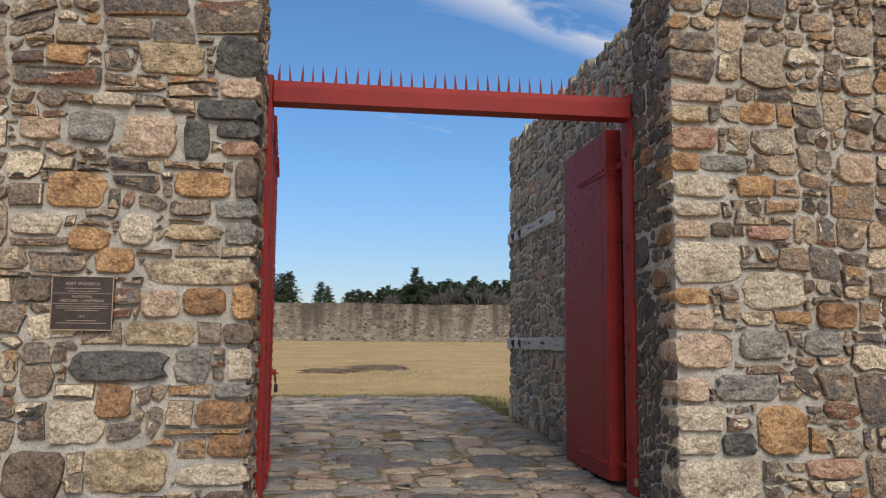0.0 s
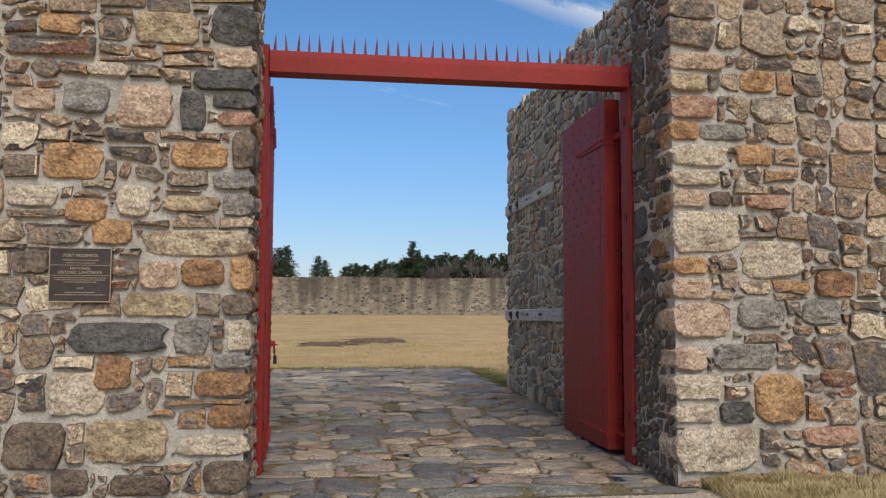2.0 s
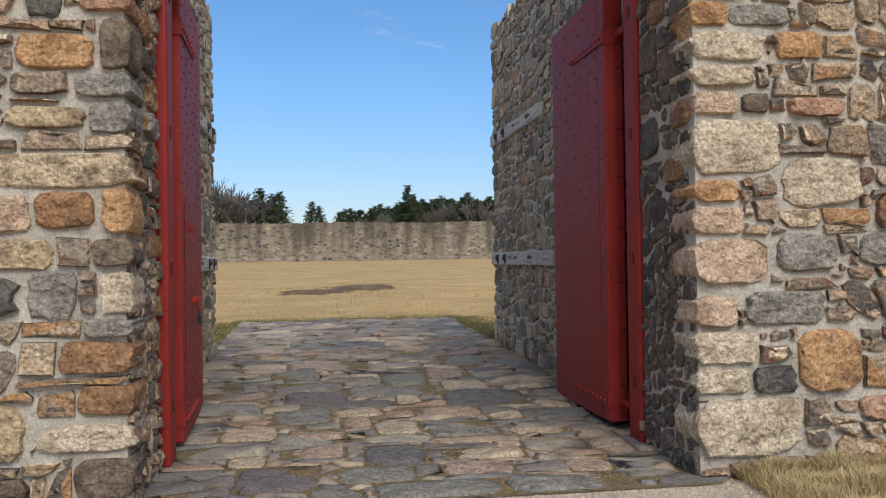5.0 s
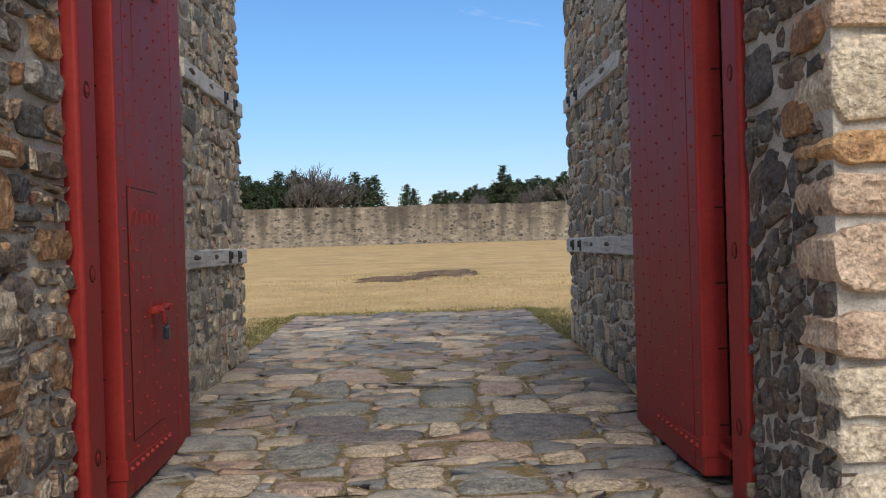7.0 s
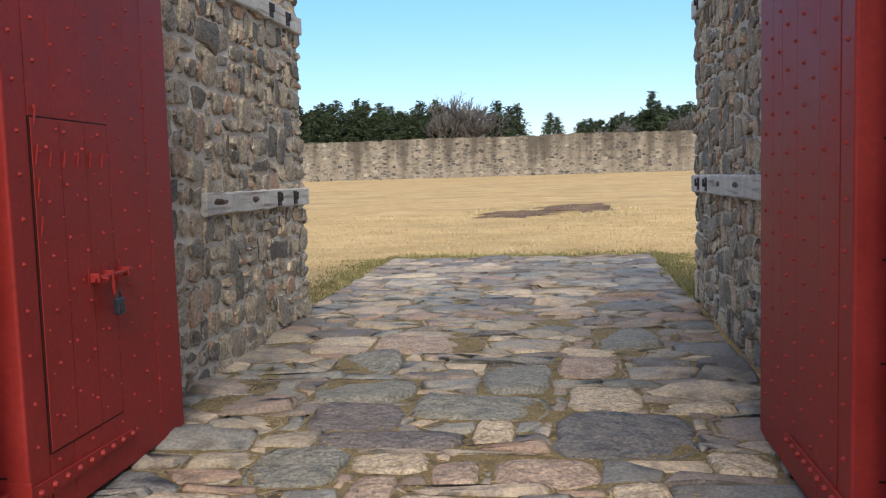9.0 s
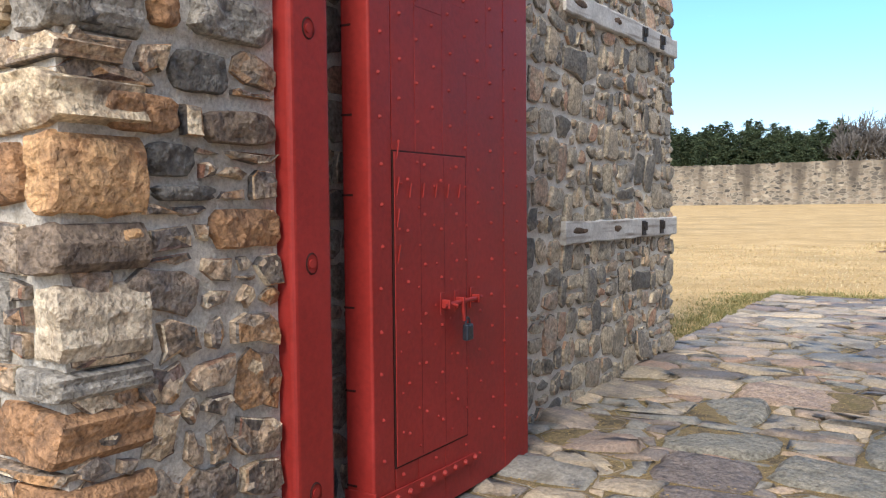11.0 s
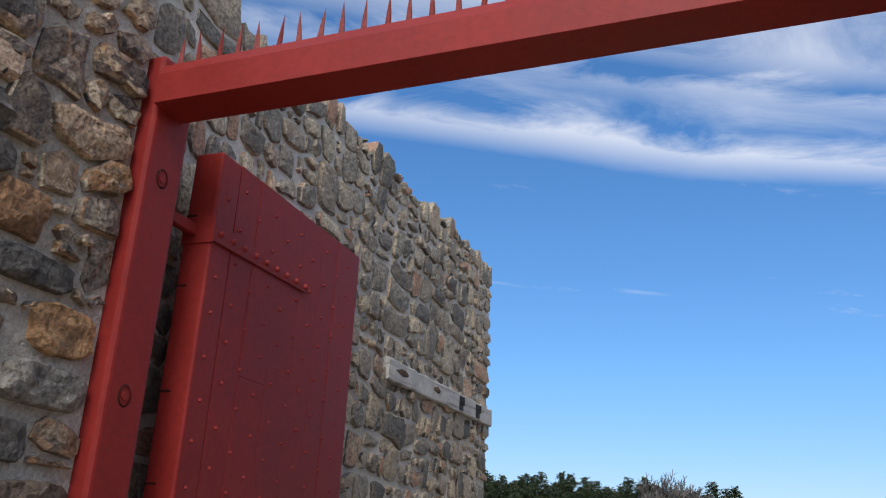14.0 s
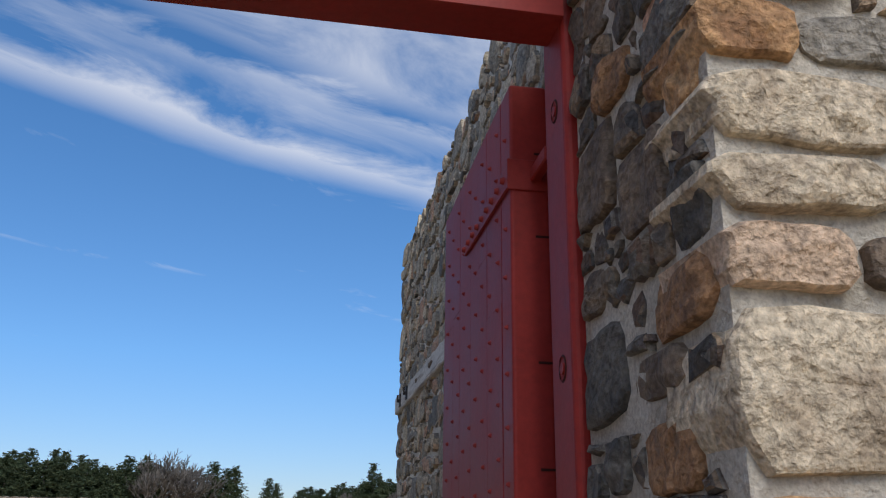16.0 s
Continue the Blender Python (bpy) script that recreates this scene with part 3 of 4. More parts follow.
# ---- walls ----
TOP = 4.66
LX, RX = -0.50, 2.80          # jambs
LP, RP = -0.785, 3.025          # passage walls
LF, RF = 6.37, 6.42           # front faces
LEND, REND = 12.64, 13.32
wall_fl = structure("wall_front_left", box(-7, LF, -.4, LX - .02, 7.26, TOP - .08), MORTAR, "sunlit rubble fieldstone wall with wide mortar joints", "stone wall")
wall_fr = structure("wall_front_right", box(RX, RF, -.4, 9, 7.27, TOP - .04), MORTAR, "sunlit rubble fieldstone wall with wide mortar joints", "stone wall")
wall_pl = structure("wall_passage_left", box(-1.7, 7.262, -.4, LP, LEND, TOP - .1), SHADE_MORTAR, "shaded grey rubble wall with ragged top", "stone wall")
wall_pr = structure("wall_passage_right", box(RP, 7.272, -.4, 3.95, REND, TOP), SHADE_MORTAR, "shaded grey rubble wall with ragged top", "stone wall")

# ---- far wall ----
def far_wall():
    rng = np.random.default_rng(8)
    n = 900
    v, f = [], []
    for i in range(n + 1):
        x = -130 + 260 * i / n
        t = 6.0 + rng.normal(0, .035) + .05 * math.sin(x * .35)
        for y, z in ((100, 1.0), (100 + rng.normal(0, .02), t), (101, t + rng.normal(0, .03)), (101, 1.0)):
            v.append((x, y, z))
    for i in range(n):
        for k in range(3):
            a = 4 * i + k
            f.append((a, a + 4, a + 5, a + 1))
    return tagged(new("wall_far", mesh_of("wall_far", v, f, FAR_STONE)), "long weathered rubble wall with dark streaks", "stone wall", kind="structure")


far_wall()

# ---- gate timber ----
def slot(x0, y0, z0, x1, y1, z1, parent, name="slit_strip"):
    # a solid dark strip on the surface, coloured as the shade of an opening
    return part(name, box(x0, y0, z0, x1, y1, z1), SLIT_SHADE, parent)


def plug(parent, x, y, z, side):
    """A bolt head in a round countersink on the passage face of a post."""
    bm = bmesh.new()
    a = [(math.cos(2 * math.pi * i / 16), math.sin(2 * math.pi * i / 16)) for i in range(16)]
    for r0, r1, w0, w1 in ((.030, .034, .004, .001), (.034, .038, .001, -.002)):
        v0 = [bm.verts.new((x + side * w0, y + r0 * c, z + 1.25 * r0 * s)) for c, s in a]
        v1 = [bm.verts.new((x + side * w1, y + r1 * c, z + 1.25 * r1 * s)) for c, s in a]
        for i in range(16):
            bm.faces.new((v0[i], v0[(i + 1) % 16], v1[(i + 1) % 16], v1[i]))
    # ring coloured near-black in place of the recess's shade
    part("countersink", bm, SLIT_SHADE, parent, "round countersink ring, coloured near-black for its shade", True)
    part("bolt", merged(rod((x - side * .01, y, z), (x + side * .006, y, z), .018, n=12)), RED, parent)


def post(name, x0, x1, y0, y1, z0, side, heights):
    base = tagged(new(name), "square red-painted timber gate post against the jamb", "gate post", "gate posts")
    base.location = ((x0 + x1) / 2, (y0 + y1) / 2, z0)
    inv = Matrix.Translation(-base.location)
    part("timber", box(x0, y0, z0, x1, y1, 3.80, .022, 3), RED, base)
    face = x1 if side > 0 else x0
    for z in heights:
        plug(base, face, (y0 + y1) / 2 - .01, z, side)
    if side < 0:
        part("step_block", box(face - .012, y0 - .02, z0 + .10, face + .05, y0 + .005, z0 + .17, .006), OLD_WOOD, base, "small pale wooden block")
    for o in base.children:
        o.matrix_parent_inverse = inv
    return base


post("gate_post", -.755, -.44, 7.265, 7.49, ground_z(0, 7.4) + .02, 1, (.55, 1.455, 2.36, 3.26))
post("gate_post", 2.76, 2.995, 7.275, 7.50, ground_z(0, 7.4) + .02, -1, (.585, 1.477, 2.373, 3.259))


def beam():
    base = tagged(new("gate_beam"), "red-painted timber lintel beam topped with iron spikes", "beam")
    base.location = (1.16, 7.34, 3.55)
    inv = Matrix.Translation(-base.location)
    bm = bmesh.new()                     # square timber with its front upper edge chamfered
    ends = [[bm.verts.new((x, y, z)) for y, z in ((7.245, 3.548), (7.241, 3.55), (7.241, 3.685), (7.275, 3.745), (7.43, 3.748), (7.435, 3.743), (7.435, 3.552), (7.431, 3.548))] for x in (-.438, .6, 1.7, 2.758)]
    for a, b in zip(ends, ends[1:]):
        for i in range(8):
            j = (i + 1) % 8
            bm.faces.new((a[i], b[i], b[j], a[j]))
    bm.faces.new(ends[0]); bm.faces.new(list(reversed(ends[-1])))
    bmesh.ops.recalc_face_normals(bm, faces=bm.faces[:])
    part("timber", bm, RED, base)
    rng = random.Random(5)
    n = 33
    bm = bmesh.new()
    v = [bm.verts.new(p) for p in ((-.013, -.006, 0), (.013, -.006, 0), (.013, .006, 0), (-.013, .006, 0), (-.008, -.005, .08), (.008, -.005, .08), (.008, .005, .08), (-.008, .005, .08), (0, 0, .175))]
    for i in range(4):
        j = (i + 1) % 4
        bm.faces.new((v[i], v[j], v[4 + j], v[4 + i]))
        bm.faces.new((v[4 + i], v[4 + j], v[8]))
    me = bpy.data.meshes.new("spike")
    bm.to_mesh(me); bm.free()
    me.materials.append(RUST)
    for i in range(n):
        s = new("spike", me)
        s.matrix_basis = pose(-.40 + 3.12 * i / (n - 1) + rng.uniform(-.006, .006), 7.31, 3.742, rng.uniform(-3, 3), rng.uniform(-4, 4), rng.uniform(-25, 25))
        s.parent = base
    for o in base.children:
        o.matrix_parent_inverse = inv
    return base


beam()


def stud_mesh():
    bm = bmesh.new()
    bmesh.ops.create_cone(bm, cap_ends=True, segments=6, radius1=.0125, radius2=.004, depth=.015)
    me = bpy.data.meshes.new("stud")
    bm.to_mesh(me); bm.free()
    me.materials.append(RED)
    return me


STUD = stud_mesh()


def leaf(m, mirror, wicket, seed):
    """A gate leaf: u along it from the hinge, local x; its thickness goes back along local y; the studded face looks to -y (mirrored by the pose)."""
    rng = random.Random(seed)
    base = tagged(new("gate_leaf"), "open red-painted plank gate leaf with iron studs" + (" and wicket door" if wicket else ""), "gate leaf", "gate leaves")
    W, H, s = 1.52, 3.33, mirror
    def y(a, b):
        return (min(s * a, s * b), max(s * a, s * b))
    def slab(name, u0, w0, v0, u1, w1, v1, bevel=.003, mat=RED, parent=None, label="", segs=1):
        a, b = y(w0, w1)
        return part(name, box(u0, a, v0, u1, b, v1, bevel, segs), mat, parent or base, label)
    slab("frame", .03, .035, 0.02, W - .02, .15, H - .02, .004)
    slab("heel_stile", -.002, .002, 0, .16, .152, H, .012, segs=3)
    # boards of the studded face, of uneven width and some of them in two lengths
    edges = [.1615]
    while edges[-1] < W - .3:
        edges.append(edges[-1] + rng.uniform(.17, .27))
    edges[-1] = min(edges[-1], W - .15)
    edges.append(W)
    for a, b in zip(edges, edges[1:]):
        cuts = [0, H]
        if rng.random() < .6:
            cuts.insert(1, rng.uniform(1.9, 2.8))
        for c, d in zip(cuts, cuts[1:]):
            w = rng.uniform(0, .003)
            slab("plank", a + .0006, w, c + .0006, b - .0006, .034, d - .0006, .0011)
    for i in range(8):
        z = .25 + .4 * i + rng.uniform(-.05, .05)
        a, b = y(.095, .149)
        slot(-.0045, a, z, .002, b, z + .009, base)
    # studs in staggered rows
    pts = [(.07 + .145 * i + rng.uniform(-.012, .012), .16 + .185 * j + (.09 if i % 2 else 0) + rng.uniform(-.012, .012)) for i in range(11) for j in range(18)]
    for u, v in pts:
        if v < H - .05 and u < W - .02 and not (wicket and abs(v - 1.68) < .03):
            o = new("stud", STUD)
            o.matrix_basis = Matrix.Translation((u, -s * .003, v)) @ Matrix.Rotation(radians(90 * s), 4, "X")
            o.parent = base
    # straps
    for z0, z1, length in ((2.89, 2.975, .90), (.12, .19, .90)):
        bm = bmesh.new()
        a0, a1 = y(-.012, -.001)
        v = []
        for yy in (a0, a1):
            v.append([bm.verts.new(p) for p in ((-.006, yy, z0), (length * .97, yy, z0 + .02), (length, yy, (z0 + z1) / 2 + .005), (length * .97, yy, z1 - .012), (-.006, yy, z1 + .005))])
        bm.faces.new(v[0]); bm.faces.new(list(reversed(v[1])))
        for i in range(5):
            j = (i + 1) % 5
            bm.faces.new((v[0][j], v[0][i], v[1][i], v[1][j]))
        bmesh.ops.recalc_face_normals(bm, faces=bm.faces[:])
        strap = part("strap_hinge", bm, RED, base, "red-painted iron strap hinge")
        slab("hinge_wrap", -.012, -.012, z0 - .01, -.001, .154, z1 + .03, .002)
        slab("pintle", -.215, .075, z0 + .025, -.013, .115, z1 - .005, .006)
        for i in range(9):
            u = .05 + (length - .09) * i / 8
            bm = rod((u, -s * .011, (z0 + z1) / 2 + .004), (u, -s * .028, (z0 + z1) / 2 + .004), .017, .010, 8)
            part("bolt", bm, RED, strap)
    if wicket:
        u0, u1, v0, v1 = .168, .80, .29, 1.69
        door = slab("wicket_door", u0, -.004, v0, u1, .02, v1, .002, label="small wicket door cut in the leaf")
        # gaps round the wicket: dark strips, their shade painted rather than cut
        for a, b, c, d in ((u0 - .007, u0 - .0005, v0, v1), (u1 + .0005, u1 + .007, v0, v1), (u0 - .007, u1 + .007, v1 + .0005, v1 + .008), (u0 - .007, u1 + .007, v0 - .007, v0 - .0005)):
            p, q = y(-.0008, .01)
            slot(a, p, c, b, q, d, base, "gap")
        for u in (u0 + .21, u0 + .42):
            p, q = y(-.0048, 0)
            slot(u, p, v0 + .01, u + .0012, q, v1 - .01, door, "plank_joint_strip")
        for k, (u, v) in enumerate([(u0 + .1 + .145 * i, v0 + .13 + .23 * j + (.07 if i % 2 else 0)) for i in range(4) for j in range(6)]):
            o = new("stud", STUD)
            o.matrix_basis = Matrix.Translation((u, -s * .008, v)) @ Matrix.Rotation(radians(90 * s), 4, "X")
            o.parent = door
        for i in range(5):   # bent nails below the head of the wicket
            u, v = u0 + .12 + .11 * i, v1 - .2
            part("nail", rod((u, -s * .006, v), (u + .006, -s * .012, v + .065), .004, n=6), RED, door)
        for v in (1.66, 1.5, 1.36, 1.2):
            u = .185 + rng.uniform(-.008, .008)
            part("nail", rod((u, -s * .003, v), (u + .008, -s * .012, v + .08), .004, n=6), RED, base)
        bolt = part("slide_bolt", merged(rod((.53, -s * .034, .975), (.90, -s * .034, .985), .011), rod((.60, -s * .034, .977), (.60, -s * .075, .972), .007)), RED, base, "red-painted iron slide bolt")
        for u in (.565, .70, .86):
            p, q = y(-.05, -.004)
            part("staple", box(u - .009, p, .958, u + .009, q, 1.002, .004), RED, bolt)
            p, q = y(-.007, -.001)
            part("plate", box(u - .02, p, .93, u + .02, q, 1.035, .002), RED, bolt)
        part("hasp", rod((.70, -s * .04, .965), (.705, -s * .045, .885), .010), RED, bolt)
        ring = bmesh.new()
        for i in range(8):
            t0, t1 = math.pi * i / 8, math.pi * (i + 1) / 8
            b = rod((.73 + .02 * math.cos(t0), -s * .05, .865 + .035 * math.sin(t0)), (.73 + .02 * math.cos(t1), -s * .05, .865 + .035 * math.sin(t1)), .005, n=6)
            ring = merged(ring, b)
        p, q = y(-.068, -.034)
        lock = part("padlock", box(.70, p, .785, .762, q, .868, .009), STEEL, base, "dark blue steel padlock")
        part("shackle", ring, STEEL, lock)
    base.matrix_basis = m
    return base


# the left leaf's face looks to +x, the right leaf's to -x
leaf(Matrix.Translation((-.425, 7.725, .225)) @ Matrix.Rotation(radians(92.4), 4, "Z"), 1, True, 21)
leaf(Matrix.Translation((2.695, 7.74, .235)) @ Matrix.Rotation(radians(88.8), 4, "Z"), -1, False, 22)


# ---- timbers let into the passage walls ----
def rail(x, side, y0, y1, z0, z1, seed):
    """side: +1 where the wall's face looks to +x."""
    rng = random.Random(seed)
    base = tagged(new("wall_timber"), "weathered whitewashed timber let into the wall, with iron hooks", "timber rail", "wall timbers")
    base.location = (x, (y0 + y1) / 2, z0)
    inv = Matrix.Translation(-base.location)
    bm = bmesh.new()
    n = 26
    rings = []
    for i in range(n + 1):
        y = y0 + (y1 - y0) * i / n
        a, b = z0 + rng.uniform(-.006, .006), z1 + rng.uniform(-.006, .006)
        o = .055 + rng.uniform(-.003, .003)
        rings.append([bm.verts.new(p) for p in ((x - side * .05, y, a), (x + side * (o - .008), y, a), (x + side * o, y, a + .01), (x + side * o, y, b - .01), (x + side * (o - .008), y, b), (x - side * .05, y, b))])
    for r, t in zip(rings, rings[1:]):
        for k in range(6):
            bm.faces.new((r[k], r[(k + 1) % 6], t[(k + 1) % 6], t[k]))
    bm.faces.new(rings[0]); bm.faces.new(list(reversed(rings[-1])))
    bmesh.ops.recalc_face_normals(bm, faces=bm.faces[:])
    part("timber", bm, WOOD, base)
    zc = (z0 + z1) / 2
    def xs(a, b):
        return min(x + side * a, x + side * b), max(x + side * a, x + side * b)
    for d in (.42, .86):
        y = y1 - d
        a, b = xs(.05, .066)
        hook = part("hook", box(a, y - .04, zc - .06, b, y + .04, zc + .06, .003), IRON, base, "black iron hook")
        a, b = xs(.06, .085)
        part("arm", box(a, y - .012, zc - .02, b, y + .012, zc + .01, .003), IRON, hook)
        a, b = xs(.075, .09)
        part("tip", box(a, y - .012, zc - .02, b, y + .012, zc + .05, .003), IRON, hook)
    for d, ln in ((1.33, .18), (1.98, .30)):
        y = y1 - d
        bm = bmesh.new()
        bmesh.ops.create_icosphere(bm, subdivisions=2, radius=1)
        for v in bm.verts:
            v.co = Vector((x + side * (.05 + .012 * v.co.x), y - ln / 2 + ln / 2 * v.co.y * rng.uniform(.8, 1.1), zc + v.co.z * .028 * rng.uniform(.6, 1.3) + .01))
        part("rot_hole", bm, ROT, base, "rotted hole in the timber")
    for o in base.children:
        o.matrix_parent_inverse = inv


rail(LP, 1, 10.28, LEND + .02, 1.40, 1.56, 1)
rail(LP, 1, 10.30, LEND + .02, 3.01, 3.17, 2)
rail(RP, -1, 10.2, REND + .0, 1.41, 1.575, 3)
rail(RP, -1, 10.6, REND + .0, 3.07, 3.23, 4)


# ---- plaque ----
def plaque():
    base = tagged(new("plaque"), "dark bronze landmark plaque with raised lettering", "plaque")
    x0, x1, z0, z1, y = -1.875, -1.455, 1.565, 1.95, LF - .055
    base.location = ((x0 + x1) / 2, y, z0)
    inv = Matrix.Translation(-base.location)
    part("plate", box(x0, y, z0, x1, LF + .01, z1, .004), BRONZE, base)
    t = .007
    for n, (a, b, c, d) in {"top": (x0, z1 - t, x1, z1), "low": (x0, z0, x1, z0 + t), "l": (x0, z0 + t, x0 + t, z1 - t), "r": (x1 - t, z0 + t, x1, z1 - t)}.items():
        part("rim", box(a, y - .006, b, c, y - .0005, d, .001), BRONZE_EDGE, base, "polished bronze rim")
    xc = (x0 + x1) / 2
    lines = [("FORT FREDERICK", .024, 1.885), ("NATIONAL", .022, 1.795), ("HISTORIC LANDMARK", .024, 1.765), ("1973", .018, 1.655)]
    for text, size, z in lines:
        cu = bpy.data.curves.new("lettering", "FONT")
        cu.body, cu.size, cu.align_x, cu.extrude = text, size * 1.25, "CENTER", .0015
        cu.materials.append(BRONZE_EDGE)
        o = new("lettering", cu)
        o.matrix_basis = pose(xc, y - .002, z, 90, 0, 0)
        o.parent = base
    for wd, z in ((.24, 1.86), (.2, 1.84), (.36, 1.735), (.34, 1.72), (.22, 1.705), (.2, 1.632), (.34, 1.615)):
        part("text_line", box(xc - wd / 2, y - .002, z, xc + wd / 2, y - .0005, z + .004), BRONZE_EDGE, base, "line of small raised text")
    for z in (1.752, 1.825):
        part("rule", box(x0 + .01, y - .003, z, x1 - .01, y - .0005, z + .003), BRONZE_EDGE, base)
    for o in base.children:
        o.matrix_parent_inverse = inv


plaque()


# ---- bare patch in the courtyard ----
def bare_patch(xc, yc, rx, ry, seed, lab):
    rng = np.random.default_rng(seed)
    n, v, f = 40, [], []
    k = 6
    for r in range(1, k + 1):
        for i in range(n):
            a = 2 * math.pi * i / n
            q = r / k * (1 + (.2 * math.sin(3 * a + seed) + .16 * math.sin(7 * a) + rng.normal(0, .12)) * (r == k))
            x, y = xc + rx * q * math.cos(a), yc + ry * q * math.sin(a)
            v.append((x, y, ground_z(x, y) + (.035 if r < k else .003)))
    v.append((xc, yc, ground_z(xc, yc) + .035))
    for r in range(k - 1):
        for i in range(n):
            j = (i + 1) % n
            f.append((r * n + i, (r + 1) * n + i, (r + 1) * n + j, r * n + j))
    f += [(i, (i + 1) % n, len(v) - 1) for i in range(n)]
    tagged(new("bare_patch", mesh_of("bare_patch", v, f, SOIL, True)), lab, "soil", kind="structure")


bare_patch(.5, 28.2, 1.1, 1.5, 2, "bare brown patch worn in the lawn")
bare_patch(2.15, 30.6, 1.15, 2.2, 5, "bare brown patch worn in the lawn")


# ---- trees beyond the far wall ----
def taper(path, r0, r1, n=6):
    """Vertices and faces of a limb along a path."""
    v, f = [], []
    for i, p in enumerate(path):
        r = r0 + (r1 - r0) * i / (len(path) - 1)
        for k in range(n):
            a = 2 * math.pi * k / n
            v.append((p[0] + r * math.cos(a), p[1] + r * math.sin(a), p[2]))
    for i in range(len(path) - 1):
        for k in range(n):
            j = (k + 1) % n
            f.append((i * n + k, i * n + j, (i + 1) * n + j, (i + 1) * n + k))
    return v, f


def pine(seed, h, spread, bare):
    """A pine: trunk and a crown of needle sprays set in uneven tiers along the boughs."""
    rng = np.random.default_rng(seed)
    base = tagged(new("pine_tree"), "dark green pine behind the far wall", "tree", "pines beyond the wall")
    v, f = taper([(rng.normal(0, .05) * i, rng.normal(0, .05) * i, h * i / 6) for i in range(7)], h * .016, .02)
    under(new("trunk", mesh_of("trunk", v, f, BARK, True)), base)
    cv, cf = [], []
    z = h * bare
    while z < h * .99:
        t = (z - h * bare) / (h * (1 - bare))
        reach = spread * (1 - t) ** .65 * (.6 + .4 * min(1, t * 4)) + .12
        for b in range(int(rng.integers(5, 9))):
            a, r = rng.uniform(0, 6.283), reach * rng.uniform(.4, 1.2)
            for s in range(max(4, int(r * 14))):
                q = r * rng.uniform(.2, 1)
                c = np.array((q * math.cos(a) + rng.normal(0, .16), q * math.sin(a) + rng.normal(0, .16), z + .18 * q * rng.uniform(-.6, 1.2) + rng.normal(0, .12)))
                size = rng.uniform(.18, .38)
                for _ in range(3):
                    d = rng.normal(0, 1, (3, 3)); d /= np.linalg.norm(d, axis=1)[:, None]
                    d[:, 2] = d[:, 2] * .5 + .15
                    k = len(cv)
                    cv += [tuple(c + d[0] * size * .9), tuple(c + d[1] * size * .45), tuple(c + d[2] * size * .9)]
                    cf.append((k, k + 1, k + 2))
        z += rng.uniform(.2, .35) * h / 9
    under(new("crown", mesh_of("crown", cv, cf, NEEDLES)), base)
    return base


def bare_tree(seed, h):
    """A leafless broadleaf tree: forking limbs down to twigs."""
    rng = np.random.default_rng(seed)
    base = tagged(new("bare_tree"), "leafless grey broadleaf tree behind the far wall", "tree", "bare trees beyond the wall")
    parts = [[], []], [[], []]
    def grow(p, way, ln, r, level):
        q = p + way * ln
        v, f = taper([p, (p + q) / 2 + rng.normal(0, ln * .04, 3), q], r, r * .6, 5 if level < 2 else 3)
        V, F = parts[0 if level < 2 else 1]
        k = len(V)
        V += v
        F += [tuple(i + k for i in c) for c in f]
        if level < 5 and ln > .3:
            for _ in range(3 if level else 5):
                w = way + rng.normal(0, .42, 3) + np.array((0, 0, .12))
                grow(p + way * ln * rng.uniform(.6, 1), w / np.linalg.norm(w), ln * rng.uniform(.6, .8), max(r * .58, .042), level + 1)
    grow(np.zeros(3), np.array((0, 0, 1.0)), h * .3, h * .018, 0)
    under(new("trunk", mesh_of("trunk", *parts[0], BARK, True)), base)
    under(new("crown", mesh_of("crown", *parts[1], TWIG)), base, "bare grey twigs")
    return base


